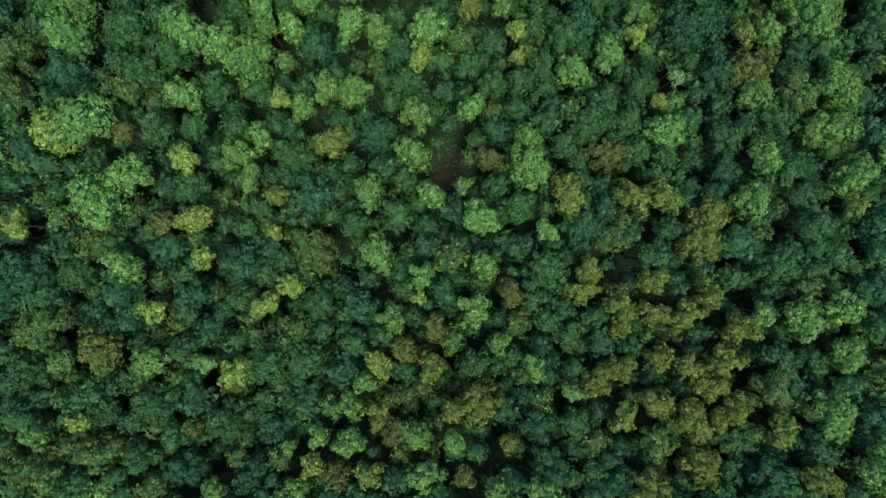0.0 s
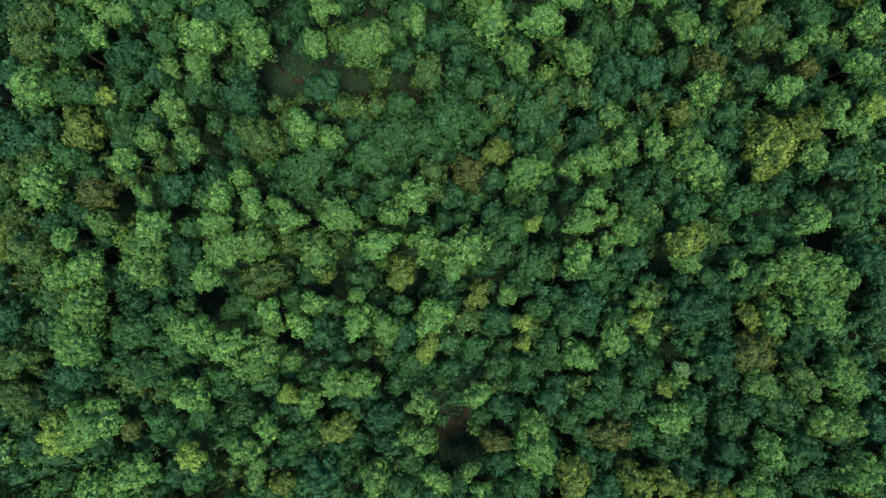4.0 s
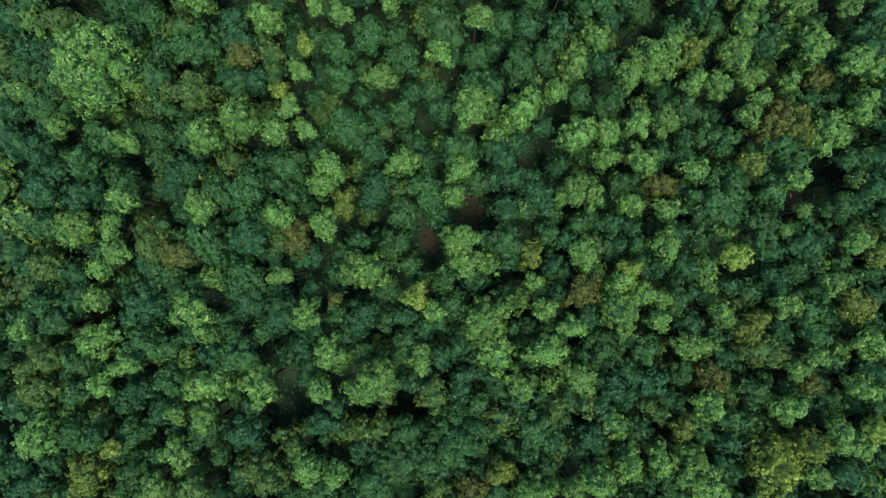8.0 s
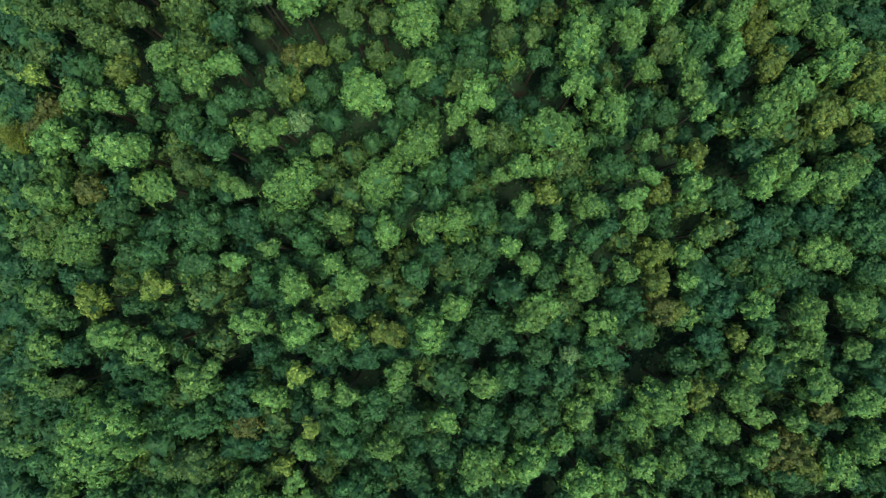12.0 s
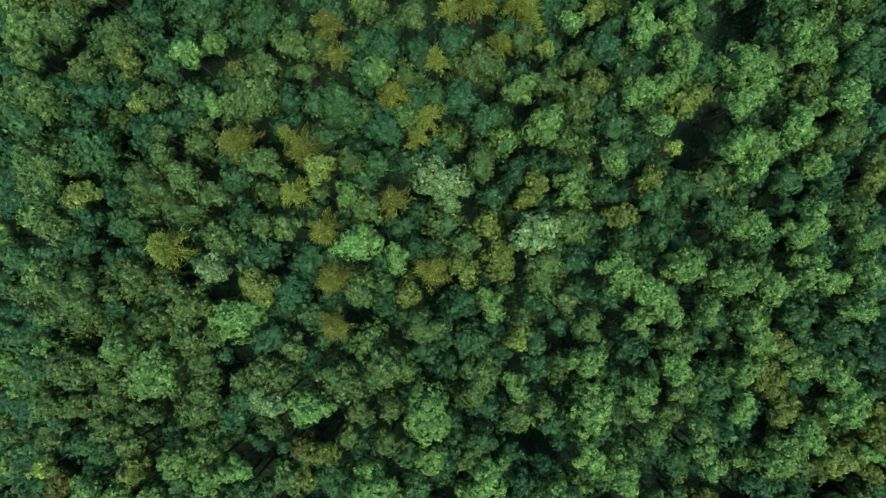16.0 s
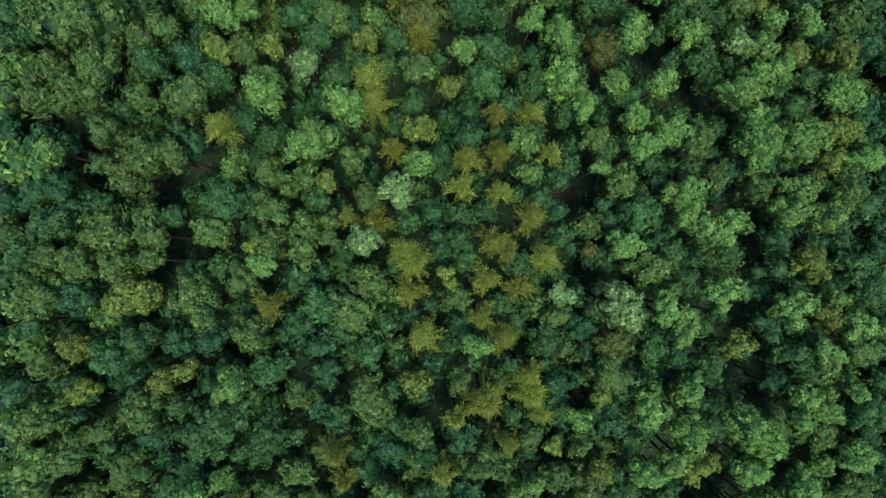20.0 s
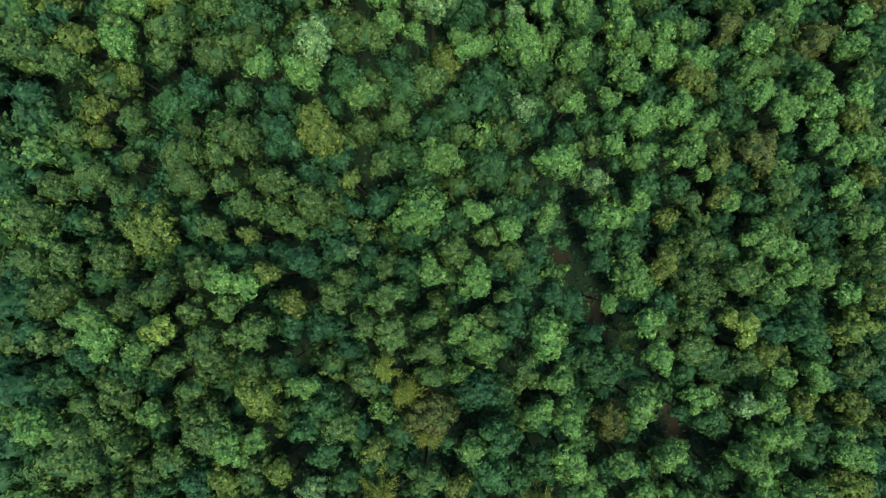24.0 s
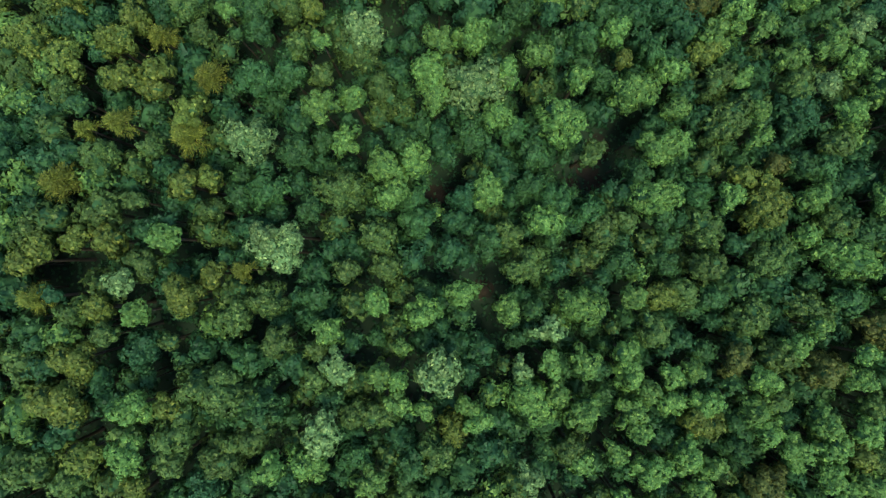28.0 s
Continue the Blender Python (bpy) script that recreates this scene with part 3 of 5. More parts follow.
bright(34.7, 51.6, 3.7); bright(19.5, 52.1, 2.5); green(-11.1, 52.1, 3.2); dark(-56.2, 52.2, 2.4); bright(-34.0, 52.4, 1.9); bright(50.2, 52.9, 2.0)
olive(6.0, 52.9, 2.0); bright(-39.4, 53.3, 1.8); bright(24.3, 53.7, 2.6); mossy(-26.2, 53.8, 3.2); bright(-16.4, 54.0, 1.8); lime(44.6, 54.1, 3.9)
green(-43.2, 54.2, 3.3); olive(-48.3, 54.3, 2.5); dark(-58.3, 54.6, 2.5); bright(28.7, 54.8, 2.2); green(-8.4, 54.8, 3.2); bright(33.0, 54.9, 2.0)
green(-4.2, 54.9, 2.9); bright(-19.8, 55.0, 2.2); olive(49.0, 56.6, 2.8); dark(19.7, 56.7, 2.7); bright(-36.5, 57.0, 2.2); bright(56.6, 57.3, 2.3)
green(-0.8, 57.9, 4.0); lime(-44.2, 58.1, 1.2); green(-47.4, 58.8, 1.6); olive(31.9, 58.8, 1.6); bright(52.8, 58.8, 2.3); green(10.8, 58.8, 3.1)
green(-7.4, 59.1, 2.6); bright(-54.1, 59.2, 2.6); dark(-28.6, 59.4, 2.6); green(-50.3, 59.4, 2.2); lime(57.8, 59.4, 1.9); green(-43.1, 59.5, 2.5)
green(-33.6, 59.9, 2.5)

# 60 to 100 m along the way
dark(-18.3, 60.5, 2.2); bright(46.3, 61.9, 2.3); bright(35.4, 62.2, 2.3); bright(-36.6, 62.2, 1.3); bright(-32.9, 62.4, 1.9); green(42.5, 64.2, 2.4)
dark(22.2, 64.4, 2.4); dark(-43.2, 64.7, 2.7); mossy(-55.0, 64.8, 2.6); green(-49.8, 64.9, 1.7); dark(28.1, 65.1, 2.4); russet(49.9, 65.3, 1.4)
bright(55.7, 65.4, 2.0); bright(-18.1, 65.5, 1.8); russet(36.4, 65.7, 2.4); bright(8.2, 65.8, 2.3); bright(-26.1, 65.9, 2.7); bright(-46.0, 66.0, 1.7)
bright(-32.4, 66.1, 2.7); bright(-11.5, 66.4, 3.4); bright(16.9, 66.4, 2.6); green(-38.2, 66.4, 2.2); dark(0.8, 66.6, 1.6); green(32.0, 66.7, 2.0)
bright(47.4, 67.6, 1.7); green(-49.9, 68.9, 2.4); bright(-42.9, 68.9, 1.7); mossy(-55.2, 69.0, 2.8); dark(-32.9, 69.4, 2.2); bright(50.0, 69.4, 1.6)
bright(-5.3, 69.5, 1.8); green(-28.6, 69.7, 2.7); mossy(43.1, 70.0, 3.0); green(26.5, 70.3, 2.5); bright(11.8, 70.5, 2.7); green(-38.5, 70.6, 1.6)
bright(-17.0, 70.7, 2.1); bright(4.6, 70.7, 3.3); green(20.1, 70.8, 2.6); bright(31.8, 70.8, 2.0); green(-42.2, 70.9, 2.6); dark(-20.9, 70.9, 2.1)
bright(57.2, 71.3, 2.2); bright(-46.5, 72.0, 2.5); green(50.9, 72.5, 2.2); olive(40.3, 72.8, 2.0); bright(-55.8, 73.4, 1.4); bright(15.6, 73.7, 1.8)
green(-52.8, 73.9, 1.8); olive(42.2, 74.1, 1.6); bright(27.6, 74.6, 1.8); bright(3.6, 74.8, 3.4); dark(-13.4, 74.8, 2.6); dark(-7.4, 74.9, 1.5)
bright(22.2, 75.3, 3.0); green(50.0, 75.4, 2.2); bright(-34.4, 75.4, 2.6); bright(36.6, 75.5, 1.9); bright(-19.7, 75.6, 1.9); bright(-3.4, 75.7, 1.6)
green(-54.7, 75.8, 2.8); bright(11.6, 76.1, 1.8); dark(-41.6, 76.5, 3.1); bright(45.7, 76.6, 2.0); olive(55.7, 76.7, 2.5); dark(-28.1, 77.2, 3.1)
bright(-46.5, 77.3, 1.8); russet(-16.5, 77.4, 1.0); bright(28.2, 77.4, 1.5); lime(-5.8, 77.8, 1.8); bright(25.2, 77.9, 2.3); russet(17.0, 78.4, 2.6)
bright(51.2, 79.7, 1.7); dark(45.4, 79.7, 2.7); bright(9.9, 79.8, 1.4); bright(22.5, 79.9, 2.3); green(-28.2, 80.1, 2.9); bright(-22.8, 80.5, 1.4)
mossy(-54.2, 81.1, 2.3); bright(-12.6, 81.2, 3.0); bright(-46.0, 81.2, 1.6); lime(23.3, 81.5, 1.5); dark(-41.2, 81.8, 2.3); dark(13.0, 81.9, 1.7)
bright(0.4, 82.7, 2.4); russet(-36.4, 83.0, 2.1); bright(-43.5, 83.2, 1.8); dark(-20.5, 83.4, 2.2); olive(58.2, 83.4, 1.7); lime(38.1, 83.5, 2.1)
olive(9.7, 83.5, 1.8); bright(16.8, 83.7, 2.1); mossy(-39.4, 84.0, 2.6); green(-33.3, 84.4, 3.2); green(-9.0, 84.6, 2.7); bright(28.2, 84.9, 2.2)
green(6.2, 85.2, 2.7); dark(-27.8, 85.2, 2.6); bright(-0.2, 85.3, 2.3); russet(-21.3, 85.4, 2.2); bright(54.7, 85.5, 1.8); green(11.9, 86.3, 1.8)
bright(-49.6, 86.3, 2.6); bright(-44.3, 86.4, 1.5); green(-54.6, 86.6, 2.1); green(42.8, 87.0, 3.1); bright(44.7, 87.0, 0.9); bright(-17.5, 87.1, 1.9)
bright(-23.2, 88.1, 2.0); green(-7.7, 88.9, 2.2); bright(-33.1, 89.1, 2.0); bright(47.1, 89.8, 1.1); bright(-42.2, 89.9, 1.8); olive(-15.1, 90.0, 1.9)
bright(28.2, 90.1, 1.8); green(53.0, 90.2, 3.0); bright(23.3, 90.5, 1.9); dark(-49.6, 90.5, 2.7); green(35.6, 90.6, 4.2); bright(-0.9, 90.9, 1.9)
dark(-55.5, 91.1, 2.4); green(-31.0, 91.3, 2.4); dark(10.9, 91.5, 2.9); green(-4.5, 91.7, 2.9); bright(17.5, 91.7, 2.1); dark(-37.6, 91.7, 2.1)
green(-27.4, 91.7, 2.6); bright(14.7, 91.8, 2.1); bright(-17.7, 92.0, 1.9); dark(-11.5, 92.1, 2.8); green(44.5, 93.0, 2.6); russet(27.6, 93.3, 2.3)
green(21.9, 93.4, 1.7); dark(-35.8, 93.7, 2.4); green(38.0, 93.9, 2.6); bright(46.1, 94.1, 1.7); bright(-16.8, 94.1, 2.0); dark(9.6, 94.2, 2.3)
bright(-0.3, 94.6, 1.9); green(-22.3, 94.7, 2.3); green(-49.0, 94.8, 2.3); bright(31.8, 95.2, 1.8); bright(-7.6, 95.2, 2.1); bright(24.2, 96.4, 2.1)
olive(40.0, 96.4, 1.8); dark(5.9, 96.5, 2.1); bright(19.3, 96.5, 1.9); dark(-56.0, 96.5, 2.3); green(31.3, 96.8, 2.1); green(-0.3, 97.0, 2.5)
bright(-41.5, 97.1, 1.6); bright(-31.8, 97.6, 2.1); green(-46.2, 98.0, 2.6); green(-39.6, 98.3, 2.5); bright(-23.2, 98.3, 1.8)
bright(-19.9, 98.8, 1.4); green(44.8, 99.1, 2.3); green(-14.7, 99.2, 3.0); bright(-51.0, 99.3, 1.6); bright(15.5, 99.6, 2.5); bright(19.2, 99.6, 1.8)
bright(-27.3, 99.7, 2.6); green(36.7, 99.8, 2.4)

# 100 to 140 m along the way
bright(50.5, 100.5, 2.7); olive(46.3, 100.9, 2.0); bright(24.0, 101.1, 1.9); bright(-21.5, 101.2, 1.4); bright(27.4, 101.5, 1.9)
green(-7.8, 101.8, 2.0); green(-54.1, 102.1, 3.1); russet(44.2, 102.3, 3.4); bright(7.8, 102.3, 2.7); bright(38.8, 102.4, 1.6)
bright(1.2, 102.5, 2.6); lime(-22.7, 103.3, 1.2); green(30.6, 103.6, 2.4); mossy(-34.2, 103.7, 3.0); green(19.5, 103.8, 1.9); bright(54.7, 104.1, 2.6)
bright(40.2, 104.9, 1.3); dark(-26.0, 105.0, 1.6); bright(12.3, 105.1, 1.7); green(-15.5, 105.5, 2.0); bright(-20.3, 105.6, 1.4)
bright(-10.5, 105.7, 2.0); bright(-45.5, 106.4, 5.4); bright(34.2, 106.5, 1.9); bright(31.1, 106.8, 1.9); bright(44.4, 107.2, 1.5)
bright(39.2, 107.5, 1.8); bright(22.1, 107.7, 2.3); russet(49.5, 108.0, 1.7); green(7.2, 108.1, 2.3); russet(-27.8, 108.3, 1.9)
green(-7.8, 108.3, 2.4); lime(-19.2, 108.5, 1.2); bright(-3.0, 108.5, 1.7); green(-33.8, 108.8, 2.9); bright(14.6, 108.8, 2.3)
green(-15.9, 109.0, 2.1); green(10.6, 109.0, 2.2); green(1.6, 109.2, 1.9); dark(-28.2, 109.4, 2.1); dark(-54.9, 109.5, 2.1); bright(25.7, 109.6, 2.9)
dark(-21.3, 109.8, 1.8); bright(53.1, 109.9, 2.1); bright(36.4, 110.6, 2.2); green(-12.1, 110.9, 2.4); olive(30.9, 111.0, 2.1)
bright(28.0, 111.7, 1.6); bright(-24.2, 112.0, 2.0); bright(17.3, 112.3, 1.9); dark(-29.0, 112.4, 2.1); bright(47.7, 112.5, 2.5)
mossy(-50.8, 112.5, 1.7); bright(-15.1, 112.6, 1.5); green(-38.8, 112.7, 2.0); bright(1.7, 113.2, 1.8); bright(-18.1, 113.2, 1.2)
green(4.7, 113.7, 2.0); bright(37.8, 114.6, 1.8); bright(-32.7, 114.9, 2.5); bright(-8.9, 114.9, 1.8); lime(-20.7, 115.0, 1.4)
green(34.5, 115.1, 2.2); dark(-13.1, 116.6, 2.1); green(17.0, 117.0, 2.5); pale(12.5, 117.1, 1.2); green(8.9, 117.1, 2.2); bright(51.8, 117.1, 1.6)
bright(-52.6, 117.5, 2.3); dark(-25.2, 117.6, 1.9); bright(45.2, 117.6, 2.2); bright(39.2, 117.7, 1.5); bright(-39.1, 117.7, 2.5)
green(-17.6, 117.7, 1.8); dark(32.6, 118.0, 2.1); olive(36.0, 118.6, 1.5); bright(-44.7, 119.5, 1.7); bright(-42.6, 119.7, 1.7)
bright(-5.1, 120.0, 2.3); olive(-10.3, 120.1, 2.1); bright(45.8, 120.2, 2.1); bright(-20.3, 120.5, 2.2); lime(-15.4, 120.7, 1.4)
green(1.9, 120.7, 2.7); bright(17.0, 120.9, 2.1); bright(-26.2, 121.1, 2.2); dark(-34.9, 121.2, 1.6); green(-51.1, 121.4, 1.8)
bright(8.1, 122.1, 2.5); olive(27.3, 122.1, 1.6); bright(44.9, 122.4, 2.1); dark(34.1, 122.6, 2.6); russet(25.4, 122.9, 2.4); bright(-2.0, 123.0, 1.8)
bright(38.0, 123.0, 1.9); bright(51.5, 123.2, 2.4); green(-40.2, 123.2, 1.6); bright(9.5, 123.5, 1.7); bright(-52.1, 123.6, 2.1)
lime(-45.7, 123.6, 1.9); bright(14.2, 125.2, 1.7); lime(-37.2, 125.5, 1.6); dark(-48.8, 125.6, 2.6); bright(-20.8, 125.6, 1.9)
bright(-14.1, 126.1, 1.9); olive(24.0, 126.2, 1.7); bright(28.1, 126.2, 1.4); green(9.7, 126.6, 2.4); green(-25.0, 127.1, 1.6)
green(-6.8, 127.3, 1.7); green(53.9, 127.6, 2.3); bright(19.7, 127.6, 1.6); bright(13.3, 128.0, 2.0); bright(-27.5, 128.4, 1.3)
bright(7.1, 128.4, 1.5); green(-32.9, 128.4, 2.6); green(41.4, 128.4, 3.1); bright(-16.2, 128.5, 1.3); green(-0.6, 128.9, 2.1)
green(-12.9, 129.2, 1.9); green(-41.5, 129.6, 1.6); olive(23.9, 129.7, 2.2); bright(28.2, 129.7, 1.7); green(-38.0, 129.9, 2.0)
dark(35.2, 130.0, 1.8); bright(47.3, 130.0, 2.8); bright(-23.4, 130.1, 1.2); bright(-51.5, 130.2, 2.0); bright(4.7, 130.4, 1.4)
bright(-46.3, 131.1, 2.9); green(-19.6, 131.2, 2.3); dark(-12.8, 131.5, 1.4); green(15.0, 131.5, 2.1); bright(30.1, 132.1, 1.4)
bright(-10.0, 132.1, 1.9); mossy(-50.6, 132.6, 2.1); bright(10.7, 132.7, 1.4); green(-32.0, 132.7, 2.9); bright(-5.2, 132.8, 1.8)
dark(39.1, 133.1, 3.0); dark(-27.0, 133.1, 2.3); dark(17.8, 133.1, 1.7); green(54.0, 133.3, 3.6); bright(-15.7, 133.6, 1.7); bright(-2.1, 133.8, 1.9)
bright(21.0, 133.8, 1.7); green(-41.8, 134.2, 2.2); green(25.0, 134.6, 1.6); dark(46.7, 134.7, 2.7); green(1.3, 134.8, 2.3); bright(14.5, 135.6, 2.1)
bright(6.1, 135.6, 1.4); bright(20.4, 136.4, 1.7); bright(-50.0, 136.4, 2.7); bright(-26.4, 136.7, 1.3); olive(9.3, 136.9, 1.7)
russet(-45.4, 136.9, 1.9); bright(-36.0, 137.0, 1.8); bright(-28.0, 137.4, 1.0); green(33.3, 137.7, 2.5); bright(-20.7, 137.7, 3.0)
olive(24.6, 137.8, 1.7); bright(28.4, 138.3, 1.8); bright(-10.7, 138.4, 4.0); dark(55.4, 138.5, 2.6); bright(3.2, 138.6, 1.1)
bright(42.7, 139.0, 2.2); mossy(-33.0, 139.1, 2.4); bright(37.7, 139.3, 2.3); bright(22.4, 139.5, 1.3); green(-4.6, 139.7, 2.0)
bright(48.2, 139.9, 2.9); bright(5.5, 139.9, 1.8)

# 140 to 180 m along the way
bright(8.8, 140.2, 1.6); dark(-1.6, 140.3, 2.4); bright(27.2, 140.6, 1.6); green(18.2, 140.7, 2.4); bright(-40.3, 141.1, 2.4); mossy(11.1, 141.2, 2.5)
bright(-38.3, 141.5, 1.6); bright(40.6, 141.5, 1.9); green(-29.3, 141.6, 1.6); olive(50.9, 141.9, 1.2); bright(-17.4, 142.0, 1.4)
bright(-6.6, 142.2, 2.8); olive(29.1, 142.4, 2.0); bright(-48.5, 142.7, 2.8); green(53.0, 142.8, 1.8); bright(-24.0, 142.9, 1.8)
larch(-55.1, 143.2, 2.3); mossy(3.2, 143.5, 2.0); green(-33.4, 143.6, 1.4); bright(21.8, 143.7, 1.5); bright(0.6, 143.7, 1.5)
bright(-22.2, 143.8, 1.3); pale(-19.4, 144.2, 1.5); bright(9.8, 144.2, 3.8); russet(-51.7, 144.4, 2.2); mossy(-24.4, 144.7, 1.0)
green(-37.7, 144.8, 1.4); green(-33.4, 145.5, 2.0); olive(51.5, 145.5, 1.3); bright(-2.2, 145.6, 1.6); dark(4.8, 145.9, 2.1); green(-29.4, 146.0, 1.7)
bright(-41.6, 146.4, 1.5); bright(-37.4, 146.5, 1.6); russet(-50.4, 146.8, 1.6); green(-27.3, 146.9, 1.5); bright(-45.3, 147.1, 2.1)
green(-24.6, 147.2, 1.3); green(-7.8, 147.3, 1.7); bright(16.9, 147.4, 2.7); bright(28.9, 147.7, 1.4); bright(-12.5, 147.7, 3.2)
green(25.0, 147.8, 2.1); olive(46.8, 147.8, 2.6); dark(7.6, 148.0, 1.7); bright(0.6, 148.2, 2.3); bright(53.1, 148.3, 1.5); mossy(-22.1, 148.5, 1.8)
green(-34.8, 148.5, 1.6); green(-17.6, 148.5, 2.0); bright(38.9, 148.6, 3.0); olive(-20.3, 148.6, 1.2); bright(49.8, 148.7, 1.3)
bright(-31.2, 149.5, 2.2); lime(-50.2, 149.5, 1.7); bright(12.7, 149.6, 2.0); dark(-4.7, 149.7, 1.8); olive(-39.2, 149.8, 1.6)
mossy(-1.7, 149.8, 1.6); bright(27.6, 150.0, 1.7); bright(-6.4, 150.4, 1.8); bright(-27.6, 150.4, 1.6); olive(51.9, 150.5, 1.9)
green(-20.5, 150.7, 1.2); bright(41.8, 151.0, 2.3); bright(-34.5, 151.0, 1.8); green(-44.3, 151.1, 2.1); olive(-18.2, 151.8, 1.5)
russet(-20.7, 152.0, 1.5); bright(21.0, 152.2, 1.5); green(-0.4, 152.2, 2.0); mossy(-11.0, 152.5, 1.7); mossy(-31.3, 152.6, 2.1)
mossy(-40.1, 152.6, 1.7); mossy(-50.6, 152.6, 1.8); bright(26.7, 152.7, 1.5); dark(-26.4, 152.8, 1.7); olive(52.6, 153.1, 2.6)
mossy(-15.5, 153.2, 1.4); green(8.1, 153.6, 2.2); olive(38.9, 154.4, 2.1); mossy(-42.7, 154.5, 2.2); bright(47.1, 154.7, 2.6)
mossy(-23.9, 154.8, 1.3); mossy(23.6, 154.9, 1.7); bright(32.7, 154.9, 1.8); mossy(3.6, 155.2, 1.6); bright(13.0, 155.7, 3.2); mossy(7.1, 155.9, 1.5)
bright(18.6, 155.9, 1.6); bright(-6.6, 156.0, 2.8); green(50.2, 156.0, 2.1); mossy(-46.7, 156.3, 1.7); mossy(-38.5, 156.3, 1.6)
mossy(-14.2, 156.5, 1.5); mossy(-11.0, 156.5, 1.6); mossy(-50.1, 156.6, 1.9); mossy(-32.1, 157.0, 2.5); mossy(24.2, 157.3, 1.8)
bright(-19.6, 157.3, 2.3); dark(41.7, 157.4, 1.8); pale(-23.2, 157.6, 1.3); green(29.7, 157.8, 3.3); olive(36.8, 157.9, 2.0); bright(19.4, 158.0, 1.9)
mossy(-41.9, 158.2, 2.1); pale(-24.4, 158.3, 1.4); green(-27.1, 158.4, 1.9); green(16.0, 158.5, 2.3); bright(45.7, 158.6, 2.4)
bright(3.7, 158.8, 1.7); mossy(-31.2, 159.4, 1.6); mossy(-1.0, 159.6, 2.9); bright(32.9, 159.7, 2.0); mossy(-16.6, 159.9, 2.8)
mossy(-38.6, 160.0, 1.8); mossy(-27.1, 160.2, 1.1); olive(36.1, 160.3, 1.4); mossy(-22.8, 160.3, 1.9); bright(41.1, 160.3, 2.3)
bright(23.7, 160.6, 1.9); dark(52.3, 160.9, 2.5); bright(-36.2, 161.0, 2.7); mossy(-24.8, 161.2, 1.9); mossy(-45.8, 161.3, 2.7)
green(-50.8, 161.3, 2.0); mossy(-11.4, 161.5, 2.2); bright(12.1, 161.6, 2.0); mossy(-42.4, 161.7, 1.8); bright(38.7, 161.9, 1.4)
mossy(-31.2, 162.0, 1.8); dark(18.7, 162.3, 2.1); bright(34.6, 163.1, 2.0); mossy(23.9, 163.2, 2.3); olive(37.2, 163.3, 1.8); mossy(-21.4, 163.8, 1.5)
bright(-39.4, 163.8, 1.9); green(-1.7, 164.0, 2.4); lime(3.6, 164.2, 1.3); mossy(-32.7, 164.6, 1.8); green(46.1, 165.1, 2.2); mossy(-29.4, 165.4, 1.6)
mossy(12.2, 165.6, 2.4); mossy(-7.0, 165.8, 2.2); bright(33.6, 165.9, 2.6); larch(-16.9, 166.2, 2.2); bright(18.7, 166.4, 2.6)
mossy(-36.5, 166.4, 2.1); green(41.2, 166.7, 2.4); bright(-27.0, 167.1, 2.7); bright(27.5, 167.5, 2.7); bright(47.9, 167.7, 2.1)
bright(22.2, 167.7, 1.8); mossy(-32.2, 168.4, 2.3); bright(0.6, 168.4, 1.8); mossy(9.3, 169.0, 1.6); mossy(-45.4, 169.1, 4.8)
bright(19.7, 169.6, 2.3); dark(-22.2, 169.8, 2.2); olive(-8.8, 169.9, 1.7); mossy(-33.9, 170.2, 1.3); mossy(-14.3, 170.3, 2.0)
olive(-25.0, 170.3, 2.2); bright(36.8, 170.5, 2.4); bright(45.0, 170.9, 2.0); mossy(-38.7, 171.1, 2.3); larch(-16.9, 171.3, 2.6)
bright(30.7, 171.4, 3.9); bright(16.8, 171.7, 2.3); mossy(6.5, 172.2, 2.6); larch(-6.3, 172.2, 2.7); bright(15.3, 172.3, 2.3)
bright(48.5, 172.3, 2.1); olive(-2.6, 172.4, 1.9); pale(-28.9, 172.4, 1.6); bright(41.1, 172.5, 2.4); bright(24.3, 172.8, 2.4); dark(11.0, 173.6, 2.0)
bright(-10.0, 173.6, 1.5); olive(1.4, 173.6, 2.2); dark(-49.7, 173.9, 1.8); larch(-34.7, 174.5, 2.8); dark(-8.4, 174.9, 1.4); mossy(-2.3, 175.1, 1.8)
bright(-14.2, 175.4, 2.4); mossy(-28.8, 175.5, 2.1); larch(-18.0, 176.6, 2.3); pale(5.3, 176.6, 2.5); bright(48.8, 176.7, 2.0)
mossy(-47.6, 176.8, 2.1); green(21.1, 176.9, 2.1); green(34.8, 177.0, 2.7); bright(40.0, 177.0, 2.1); mossy(-22.0, 177.1, 1.6)
mossy(-24.8, 177.1, 1.5); green(-39.5, 177.2, 2.2); olive(0.1, 177.2, 1.7); mossy(10.0, 177.6, 2.2); dark(-44.6, 177.9, 2.0); bright(32.8, 178.0, 2.4)
green(12.9, 178.4, 1.3); mossy(-33.0, 178.7, 2.0); olive(16.3, 178.9, 1.7); mossy(-13.8, 179.1, 2.1); bright(41.8, 179.2, 2.1)
mossy(47.6, 179.6, 2.0); green(29.7, 179.6, 2.4); larch(-10.6, 179.9, 2.0)

